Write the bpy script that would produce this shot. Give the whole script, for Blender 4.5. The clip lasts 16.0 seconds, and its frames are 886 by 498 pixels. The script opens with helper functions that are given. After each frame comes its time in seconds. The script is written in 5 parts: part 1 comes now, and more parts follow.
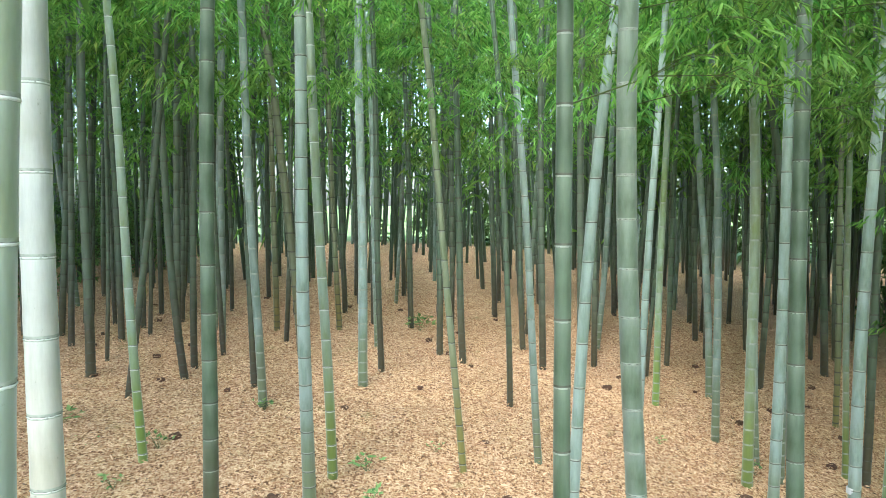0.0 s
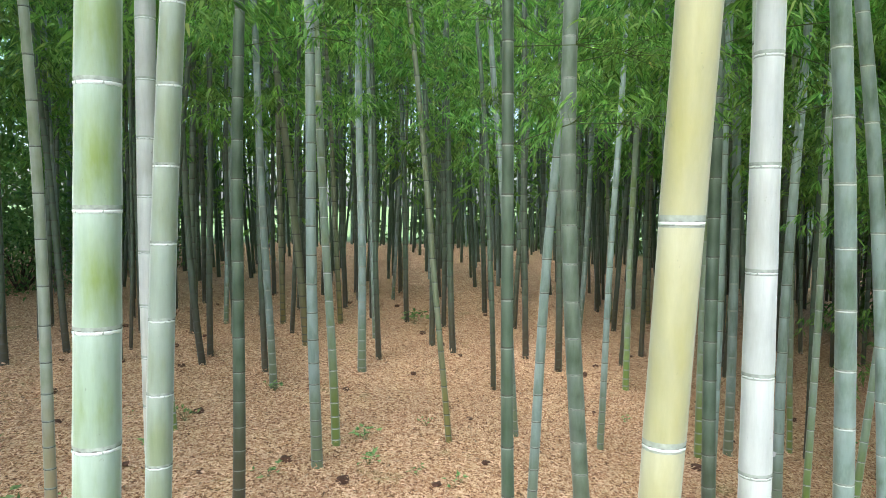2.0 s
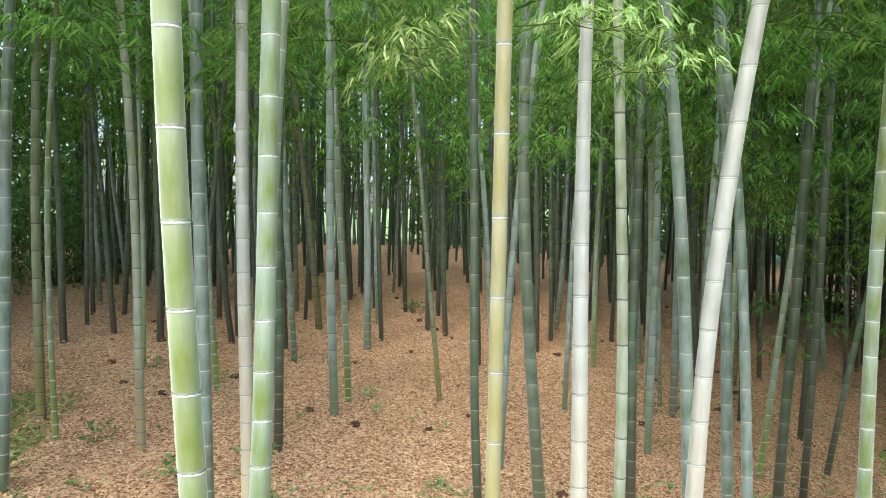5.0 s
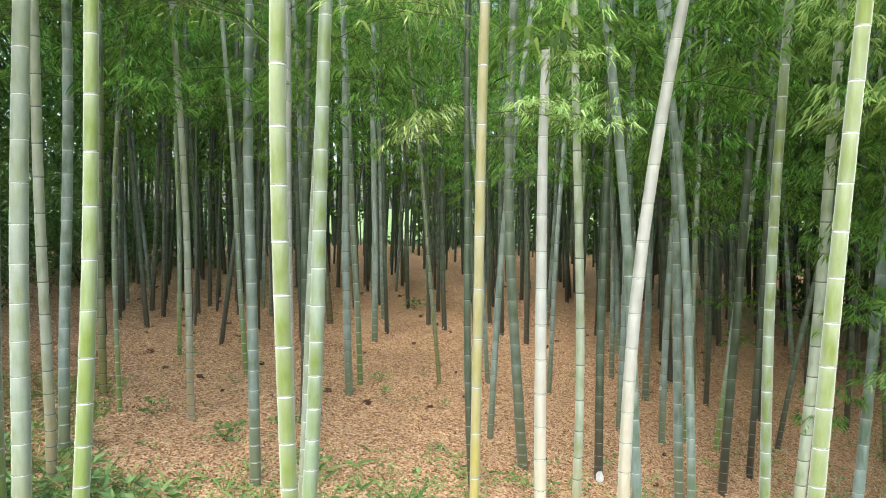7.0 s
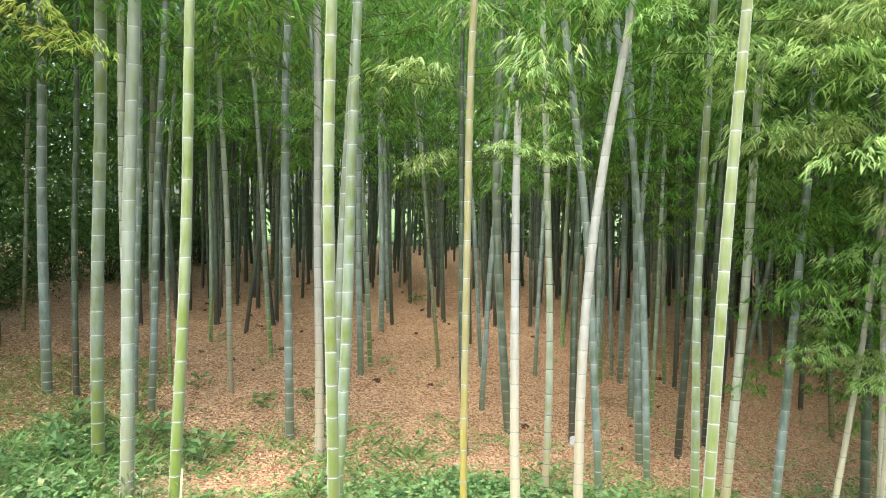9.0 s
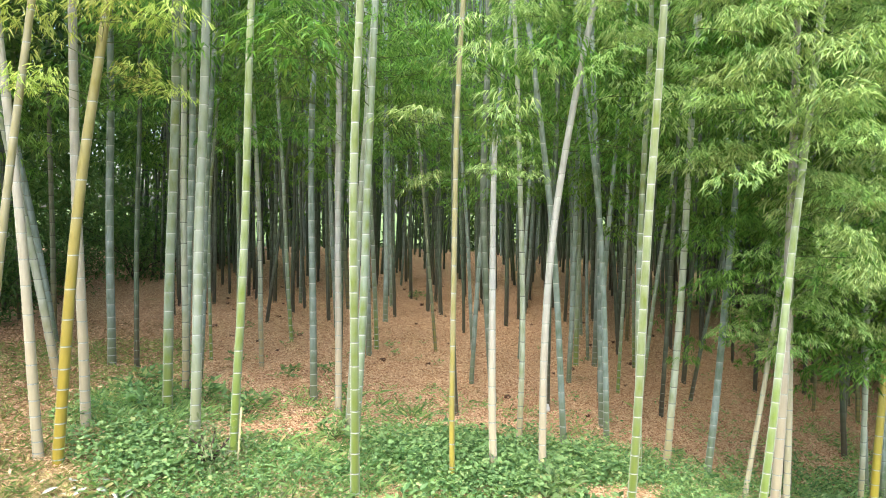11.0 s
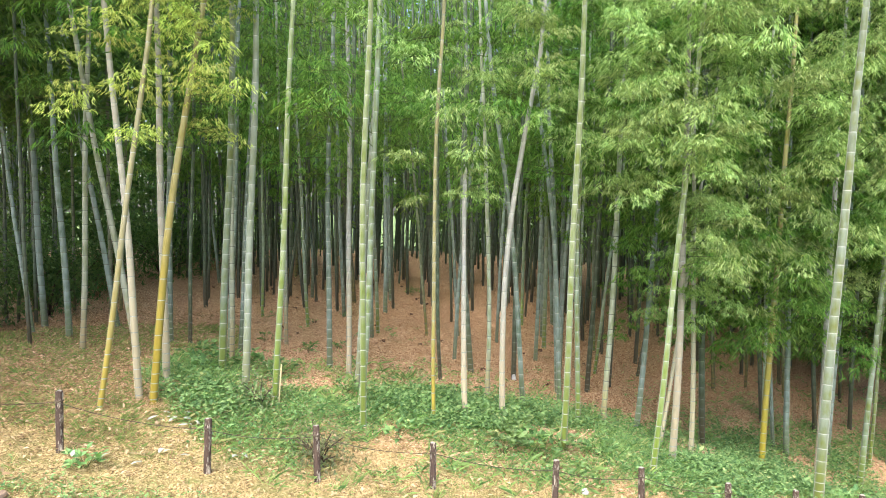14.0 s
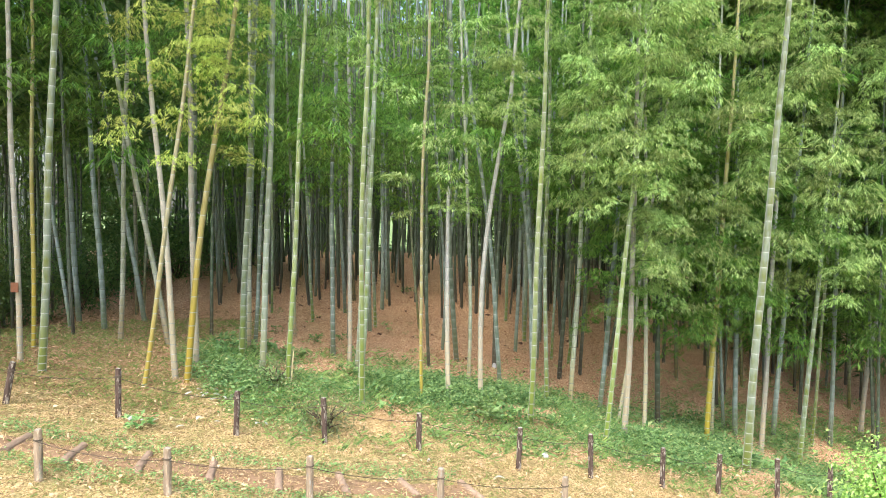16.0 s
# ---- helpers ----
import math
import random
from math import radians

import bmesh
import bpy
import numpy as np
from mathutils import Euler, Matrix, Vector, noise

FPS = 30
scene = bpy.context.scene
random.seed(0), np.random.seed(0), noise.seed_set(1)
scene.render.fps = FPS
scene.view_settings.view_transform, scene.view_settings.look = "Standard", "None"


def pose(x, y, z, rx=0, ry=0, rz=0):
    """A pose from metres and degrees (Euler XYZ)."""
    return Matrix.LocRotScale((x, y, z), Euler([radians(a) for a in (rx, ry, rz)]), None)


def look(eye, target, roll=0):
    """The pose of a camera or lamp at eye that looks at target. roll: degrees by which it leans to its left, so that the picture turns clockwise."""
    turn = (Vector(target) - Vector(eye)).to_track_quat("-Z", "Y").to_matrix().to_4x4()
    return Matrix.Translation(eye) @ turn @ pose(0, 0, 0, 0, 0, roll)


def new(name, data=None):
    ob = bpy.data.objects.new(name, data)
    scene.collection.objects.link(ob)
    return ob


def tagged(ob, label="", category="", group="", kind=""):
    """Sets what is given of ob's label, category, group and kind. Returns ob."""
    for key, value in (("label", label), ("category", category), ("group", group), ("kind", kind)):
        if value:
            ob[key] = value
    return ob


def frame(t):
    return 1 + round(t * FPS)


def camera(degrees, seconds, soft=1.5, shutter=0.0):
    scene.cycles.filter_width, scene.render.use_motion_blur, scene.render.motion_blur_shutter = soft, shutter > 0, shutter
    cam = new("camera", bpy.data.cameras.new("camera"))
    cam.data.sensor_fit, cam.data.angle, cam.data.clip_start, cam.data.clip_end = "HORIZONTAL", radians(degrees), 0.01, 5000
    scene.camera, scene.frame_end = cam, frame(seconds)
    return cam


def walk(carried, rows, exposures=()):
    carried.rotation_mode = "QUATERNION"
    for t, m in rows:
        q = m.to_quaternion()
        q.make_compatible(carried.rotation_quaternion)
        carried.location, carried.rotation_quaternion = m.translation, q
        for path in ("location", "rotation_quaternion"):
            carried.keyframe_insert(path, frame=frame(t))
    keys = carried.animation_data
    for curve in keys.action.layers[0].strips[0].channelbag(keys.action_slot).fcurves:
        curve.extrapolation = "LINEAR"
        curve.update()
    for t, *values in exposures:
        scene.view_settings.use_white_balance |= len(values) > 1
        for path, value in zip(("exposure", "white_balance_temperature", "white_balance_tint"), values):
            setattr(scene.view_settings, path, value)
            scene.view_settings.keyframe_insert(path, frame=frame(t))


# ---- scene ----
cam = camera(62.9, 16.0, soft=0.95)
METRES, EYE, TILT, LEAN, TURN = 10.0, 1.9, 0.0, 0.0, 0.0
ROWS = [
    (0.0, 0.0, 0.0, 0.0, 0.01, -3.54, -0.1),
    (0.5, 0.0014, -0.0194, 0.0008, 0.0, -3.52, -0.1),
    (1.0, 0.0031, -0.0394, 0.0016, -0.03, -3.52, -0.1),
    (1.5, 0.006, -0.0598, 0.0032, -0.02, -3.51, -0.16),
    (2.0, 0.0086, -0.0806, 0.0044, -0.06, -3.5, -0.21),
    (2.5, 0.0102, -0.102, 0.0042, -0.09, -3.5, -0.27),
    (3.0, 0.0126, -0.1244, 0.0036, -0.09, -3.47, -0.3),
    (3.5, 0.0144, -0.147, 0.0031, -0.1, -3.41, -0.34),
    (4.0, 0.0153, -0.1705, 0.0037, -0.12, -3.37, -0.36),
    (6.5, 0.0148, -0.2956, 0.0121, -0.17, -3.29, -0.36),
    (7.0, 0.015, -0.3246, 0.0152, -0.18, -3.31, -0.37),
    (7.5, 0.0149, -0.3519, 0.017, -0.19, -3.35, -0.4),
    (8.0, 0.0153, -0.3814, 0.0205, -0.17, -3.35, -0.43),
    (8.5, 0.0155, -0.4137, 0.022, -0.17, -3.34, -0.46),
    (11.0, 0.021, -0.6003, 0.0236, -0.13, -2.94, -0.67),
    (11.5, 0.0236, -0.639, 0.0239, -0.13, -2.86, -0.67),
    (12.0, 0.027, -0.6775, 0.0257, -0.12, -2.85, -0.66),
    (12.5, 0.031, -0.7161, 0.0269, -0.1, -2.81, -0.67),
    (13.0, 0.0333, -0.7557, 0.0297, -0.12, -2.79, -0.68),
    (13.5, 0.0356, -0.7952, 0.0326, -0.12, -2.77, -0.68),
    (14.0, 0.0397, -0.8346, 0.0351, -0.12, -2.76, -0.67),
    (14.5, 0.0446, -0.8747, 0.0381, -0.13, -2.73, -0.68),
    (15.0, 0.0501, -0.9155, 0.0421, -0.12, -2.72, -0.69),
    (15.5, 0.0545, -0.9556, 0.0462, -0.14, -2.72, -0.7),
    (16.0, 0.0578, -0.9953, 0.0493, -0.16, -2.72, -0.71),
]
walk(cam, [(t, pose(0, 0, EYE, TILT, LEAN, TURN) @ pose(METRES * x, METRES * y, METRES * z, 90 + pitch, roll, yaw)) for t, x, y, z, yaw, pitch, roll in ROWS], [(0.0, 2.86, 5830, 1.8), (0.5, 2.70, 5800, 2.8), (1.0, 2.64, 5790, 4), (1.5, 2.65, 5820, 5), (2.0, 2.31, 5920, 7), (2.5, 2.17, 5990, 8.2), (4.0, 2.12, 6190, 9.2), (8.0, 2.14, 6550, 8.5), (10.5, 2.11, 6620, 9.5), (13.0, 2.02, 6650, 10.5), (16.0, 1.88, 6700, 12.2)])

# ---- world, sun, exposure ----
world = bpy.data.worlds.new("overcast_sky")
scene.world = world
world.use_nodes = True
wn = world.node_tree
sky = wn.nodes.new("ShaderNodeTexSky")
sky.sky_type = "NISHITA"
sky.sun_disc = False
sky.sun_elevation = radians(54)
sky.sun_rotation = radians(200)
sky.air_density = 1.0
sky.dust_density = 4.0
sky.ozone_density = 1.0
wn.links.new(sky.outputs[0], wn.nodes["Background"].inputs[0])
wn.nodes["Background"].inputs[1].default_value = 0.14

sun_data = bpy.data.lights.new("sun", "SUN")
sun_data.energy, sun_data.angle, sun_data.color = 1.2, radians(30), (1.0, 0.97, 0.92)
sun = new("sun", sun_data)
sun.matrix_world = look((-3, -8, 12), (0, 0, 0))


# ---- materials ----
def node_tree(name):
    m = bpy.data.materials.new(name)
    m.use_nodes = True
    t = m.node_tree
    return m, t, t.nodes["Principled BSDF"]


def tex_noise(t, scale, detail=4.0, rough=0.6, stretch=(1, 1, 1), coords="Object"):
    c = t.nodes.new("ShaderNodeTexCoord")
    mp = t.nodes.new("ShaderNodeMapping")
    mp.inputs["Scale"].default_value = stretch
    n = t.nodes.new("ShaderNodeTexNoise")
    n.inputs["Scale"].default_value, n.inputs["Detail"].default_value, n.inputs["Roughness"].default_value = scale, detail, rough
    t.links.new(c.outputs[coords], mp.inputs[0])
    t.links.new(mp.outputs[0], n.inputs["Vector"])
    return n.outputs["Fac"]


def ramp(t, fac, *stops):
    r = t.nodes.new("ShaderNodeValToRGB")
    e = r.color_ramp.elements
    while len(e) < len(stops):
        e.new(0.5)
    for k, (p, c) in zip(e, stops):
        k.position, k.color = p, (*c, 1) if len(c) == 3 else c
    t.links.new(fac, r.inputs[0])
    return r.outputs[0]


def mix(t, fac, a, b, how="MIX"):
    m = t.nodes.new("ShaderNodeMixRGB")
    m.blend_type = how
    for k, v in ((0, fac), (1, a), (2, b)):
        if isinstance(v, (int, float)):
            m.inputs[k].default_value = v
        elif isinstance(v, tuple):
            m.inputs[k].default_value = (*v, 1)
        else:
            t.links.new(v, m.inputs[k])
    return m.outputs[0]


def bump(t, shader, height, strength=0.3, distance=0.01):
    b = t.nodes.new("ShaderNodeBump")
    b.inputs["Strength"].default_value, b.inputs["Distance"].default_value = strength, distance
    t.links.new(height, b.inputs["Height"])
    t.links.new(b.outputs[0], shader.inputs["Normal"])


def grey(v):
    return (v, v, v)


def culm_material(name, young, bloom, low, amount, low_height, frost=0.1):
    """Bamboo skin: stalk colour with waxy bloom in patches, older colour at the foot, lichen specks."""
    m, t, p = node_tree(name)
    info = t.nodes.new("ShaderNodeObjectInfo")
    n1 = tex_noise(t, 3.2, 6, 0.62, (3.0, 3.0, 1.0))
    n2 = tex_noise(t, 22.0, 6, 0.75, (3.0, 3.0, 0.35))
    streak = tex_noise(t, 9.0, 4, 0.65, (4.0, 4.0, 0.5))
    c = mix(t, ramp(t, n1, (0.40, grey(0.0)), (0.57, grey(amount))), young, bloom)
    c = mix(t, ramp(t, streak, (0.5, grey(0.0)), (0.75, grey(0.25))), c, bloom)
    wax = t.nodes.new("ShaderNodeAttribute")
    wax.attribute_name = "bloom"
    c = mix(t, mix(t, 1.0, wax.outputs["Fac"], ramp(t, streak, (0.25, grey(0.35)), (0.6, grey(0.9))), "MULTIPLY"), c, tuple(min(0.74, v * 1.15 + 0.05) for v in bloom))
    geo = t.nodes.new("ShaderNodeTexCoord")
    sep = t.nodes.new("ShaderNodeSeparateXYZ")
    t.links.new(geo.outputs["Object"], sep.inputs[0])
    mr = t.nodes.new("ShaderNodeMapRange")
    mr.inputs["From Min"].default_value, mr.inputs["From Max"].default_value = low_height * 0.25, low_height
    mr.inputs["To Min"].default_value, mr.inputs["To Max"].default_value = 1.0, 0.0
    t.links.new(sep.outputs["Z"], mr.inputs["Value"])
    c = mix(t, mr.outputs[0], c, low)
    c = mix(t, 0.35, c, ramp(t, n2, (0.3, grey(0.45)), (0.7, grey(1.0))), "MULTIPLY")
    specks = tex_noise(t, 60.0, 4, 0.8, (1.0, 1.0, 0.6))
    c = mix(t, ramp(t, specks, (0.66, grey(0.0)), (0.74, grey(0.6))), c, (0.08, 0.09, 0.06))
    hue = t.nodes.new("ShaderNodeHueSaturation")
    for k, lo, hi in (("Hue", 0.485, 0.515), ("Value", 0.8, 1.15)):
        r = t.nodes.new("ShaderNodeMapRange")
        r.inputs["To Min"].default_value, r.inputs["To Max"].default_value = lo, hi
        t.links.new(info.outputs["Random"], r.inputs["Value"])
        t.links.new(r.outputs[0], hue.inputs[k])
    t.links.new(c, hue.inputs["Color"])
    t.links.new(hue.outputs[0], p.inputs["Base Color"])
    t.links.new(ramp(t, n1, (0.3, grey(0.38)), (0.7, grey(0.62))), p.inputs["Roughness"])
    p.inputs["Specular IOR Level"].default_value = 0.45
    p.inputs["Sheen Weight"].default_value = frost
    p.inputs["Sheen Roughness"].default_value = 0.5
    p.inputs["Sheen Tint"].default_value = (0.92, 0.98, 1.0, 1.0)
    bump(t, p, n2, 0.12, 0.004)
    return m


CULM = {
    "green": culm_material("bamboo_green", (0.105, 0.15, 0.022), (0.185, 0.25, 0.205), (0.13, 0.19, 0.03), 0.75, 1.0, 0.4),
    "lime": culm_material("bamboo_fresh_green", (0.115, 0.175, 0.018), (0.212, 0.276, 0.170), (0.125, 0.19, 0.018), 0.55, 1.7, 0.55),
    "grey": culm_material("bamboo_grey_green", (0.075, 0.122, 0.078), (0.195, 0.262, 0.248), (0.12, 0.155, 0.085), 0.9, 0.7, 0.25),
    # dark green skin with the grove's deep shade put into the colour
    "dark": culm_material("bamboo_shaded_dark_green", (0.026, 0.05, 0.022), (0.066, 0.10, 0.066), (0.05, 0.045, 0.024), 0.7, 1.0),
    "pale": culm_material("bamboo_pale", (0.185, 0.24, 0.13), (0.325, 0.37, 0.31), (0.31, 0.27, 0.145), 0.85, 0.9, 0.3),
    "white": culm_material("bamboo_bleached", (0.26, 0.278, 0.25), (0.335, 0.362, 0.348), (0.42, 0.375, 0.26), 0.9, 1.75, 0.3),
    "ivory": culm_material("bamboo_ivory", (0.254, 0.259, 0.207), (0.329, 0.334, 0.287), (0.40, 0.37, 0.245), 0.9, 2.2, 0.3),
    "gold": culm_material("bamboo_golden", (0.24, 0.23, 0.05), (0.28, 0.285, 0.13), (0.325, 0.28, 0.03), 0.7, 2.7),
    "cream": culm_material("bamboo_cream_yellow", (0.215, 0.205, 0.082), (0.238, 0.238, 0.148), (0.32, 0.262, 0.047), 0.85, 1.7, 0.15),
    "sage": culm_material("bamboo_sage", (0.143, 0.179, 0.097), (0.184, 0.230, 0.193), (0.20, 0.215, 0.12), 0.85, 0.9, 0.4),
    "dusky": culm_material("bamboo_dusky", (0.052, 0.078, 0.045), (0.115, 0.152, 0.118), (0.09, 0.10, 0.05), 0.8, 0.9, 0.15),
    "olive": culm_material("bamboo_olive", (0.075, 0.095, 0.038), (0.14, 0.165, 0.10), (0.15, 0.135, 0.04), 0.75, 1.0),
}


def plain(name, colour, rough=0.7, scale=30.0, dark=0.6, metal=0.0, relief=0.2, stretch=(1, 1, 1)):
    m, t, p = node_tree(name)
    n = tex_noise(t, scale, 5, 0.7, stretch)
    n2 = tex_noise(t, scale * 0.18, 3, 0.6, stretch)
    c = mix(t, ramp(t, n, (0.32, grey(0.0)), (0.7, grey(1.0))), tuple(v * dark for v in colour), colour)
    c = mix(t, 0.5, c, ramp(t, n2, (0.3, grey(0.6)), (0.7, grey(1.1))), "MULTIPLY")
    t.links.new(c, p.inputs["Base Color"])
    p.inputs["Roughness"].default_value, p.inputs["Metallic"].default_value = rough, metal
    p.inputs["Specular IOR Level"].default_value = 0.25
    bump(t, p, n, relief, 0.01)
    return m


WAX = plain("white_wax_ring", (0.58, 0.63, 0.61), 0.7, 80.0, 0.75)
SCAR = plain("dark_sheath_scar", (0.10, 0.105, 0.085), 0.8, 80.0, 0.6)
SCAR_PALE = plain("grey_node_ridge", (0.30, 0.34, 0.30), 0.75, 80.0, 0.6)


def leaf_material(name, main, second, dead, through_light=0.45, dead_share=0.04):
    m, t, p = node_tree(name)
    g = t.nodes.new("ShaderNodeNewGeometry")
    info = t.nodes.new("ShaderNodeObjectInfo")
    c = ramp(t, g.outputs["Random Per Island"], (0.0, main), (0.75, second), (1.0 - dead_share, second), (1.0, dead))
    hue = t.nodes.new("ShaderNodeHueSaturation")
    for k, lo, hi in (("Hue", 0.488, 0.52), ("Value", 0.75, 1.2)):
        r = t.nodes.new("ShaderNodeMapRange")
        r.inputs["To Min"].default_value, r.inputs["To Max"].default_value = lo, hi
        t.links.new(info.outputs["Random"], r.inputs["Value"])
        t.links.new(r.outputs[0], hue.inputs[k])
    t.links.new(c, hue.inputs["Color"])
    p.inputs["Roughness"].default_value = 0.55
    p.inputs["Specular IOR Level"].default_value = 0.25
    t.links.new(hue.outputs[0], p.inputs["Base Color"])
    tr = t.nodes.new("ShaderNodeBsdfTranslucent")
    bright = mix(t, 1.0, hue.outputs[0], (1.5, 1.6, 0.95), "MULTIPLY")
    t.links.new(bright, tr.inputs["Color"])
    ms = t.nodes.new("ShaderNodeMixShader")
    ms.inputs[0].default_value = through_light
    t.links.new(p.outputs[0], ms.inputs[1])
    t.links.new(tr.outputs[0], ms.inputs[2])
    t.links.new(ms.outputs[0], t.nodes["Material Output"].inputs[0])
    return m


LEAF = leaf_material("bamboo_leaf_green", (0.038, 0.10, 0.026), (0.182, 0.316, 0.088), (0.32, 0.37, 0.115), 0.6)
# yellow-green, paler because haze and daylight on outer clumps are in the colour
LEAF_LIGHT = leaf_material("bamboo_leaf_lit_yellow_green", (0.115, 0.215, 0.075), (0.37, 0.49, 0.215), (0.42, 0.45, 0.18), 0.45, 0.03)
LEAF_YELLOW = leaf_material("bamboo_leaf_yellowing", (0.22, 0.30, 0.08), (0.50, 0.56, 0.20), (0.48, 0.42, 0.16), 0.45, 0.05)
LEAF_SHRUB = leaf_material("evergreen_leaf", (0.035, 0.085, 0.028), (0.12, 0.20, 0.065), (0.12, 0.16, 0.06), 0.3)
LEAF_WEED = leaf_material("weed_leaf", (0.062, 0.14, 0.055), (0.235, 0.375, 0.16), (0.42, 0.45, 0.22), 0.35, 0.08)
LEAF_MAPLE = leaf_material("light_green_leaf", (0.16, 0.31, 0.08), (0.37, 0.52, 0.18), (0.52, 0.56, 0.32), 0.35)
GRASS = leaf_material("grass_blade", (0.12, 0.21, 0.06), (0.25, 0.34, 0.12), (0.52, 0.44, 0.24), 0.3, 0.25)
LITTER = leaf_material("dry_bamboo_leaf", (0.44, 0.247, 0.15), (0.84, 0.61, 0.435), (0.10, 0.052, 0.03), 0.1, 0.18)
GRASS_FRESH = leaf_material("fresh_grass_blade", (0.08, 0.17, 0.055), (0.30, 0.435, 0.17), (0.50, 0.45, 0.24), 0.35, 0.12)
STRAW = leaf_material("dry_straw", (0.19, 0.13, 0.06), (0.69, 0.515, 0.32), (0.10, 0.095, 0.04), 0.15, 0.28)
LITTER_DULL = leaf_material("dull_bamboo_leaf", (0.20, 0.135, 0.065), (0.50, 0.36, 0.19), (0.12, 0.12, 0.045), 0.1, 0.25)
DEAD = leaf_material("dead_broad_leaf", (0.26, 0.16, 0.10), (0.66, 0.49, 0.34), (0.10, 0.06, 0.035), 0.12, 0.25)
TWIG = plain("bamboo_twig", (0.10, 0.14, 0.05), 0.6, 40.0, 0.6)
BARK = plain("shrub_bark", (0.09, 0.07, 0.05), 0.9, 25.0, 0.5)
STUMP = plain("decayed_stump", (0.14, 0.075, 0.05), 0.9, 60.0, 0.45, relief=0.5)


def post_material(name, wood, crust, share):
    """Old post: dark grain along its length, pale lichen in upright streaks."""
    m, t, p = node_tree(name)
    grain = tex_noise(t, 45.0, 5, 0.75, (1, 1, 0.15))
    streak = tex_noise(t, 26.0, 4, 0.7, (1, 1, 0.3))
    c = mix(t, ramp(t, grain, (0.3, grey(0.0)), (0.7, grey(1.0))), tuple(v * 0.45 for v in wood), wood)
    c = mix(t, ramp(t, streak, (1.0 - share - 0.04, grey(0.0)), (1.0 - share + 0.04, grey(0.85))), c, crust)
    t.links.new(c, p.inputs["Base Color"])
    p.inputs["Roughness"].default_value = 0.9
    p.inputs["Specular IOR Level"].default_value = 0.2
    bump(t, p, grain, 0.6, 0.01)
    return m


POST = post_material("weathered_dark_wood", (0.10, 0.072, 0.06), (0.40, 0.37, 0.31), 0.43)
POST_TOP = plain("lichen_crust", (0.40, 0.38, 0.33), 0.95, 90.0, 0.6)
LOWPOST = post_material("grey_brown_wood", (0.36, 0.29, 0.21), (0.46, 0.42, 0.33), 0.42)
LOG = plain("worn_log", (0.36, 0.265, 0.195), 0.85, 30.0, 0.55, relief=0.5, stretch=(1, 0.25, 1))
SOIL = plain("trodden_soil", (0.335, 0.222, 0.135), 0.95, 28.0, 0.5, relief=0.5)
ROPE = plain("dark_rope", (0.115, 0.095, 0.07), 0.9, 120.0, 0.6)
LEAF_DULL = leaf_material("dull_dark_leaf", (0.09, 0.115, 0.06), (0.22, 0.25, 0.13), (0.24, 0.17, 0.10), 0.25, 0.2)
PAPER = plain("white_plastic", (0.62, 0.63, 0.66), 0.5, 20.0, 0.8)
TAG = plain("brown_tag", (0.20, 0.085, 0.045), 0.7, 50.0, 0.7)


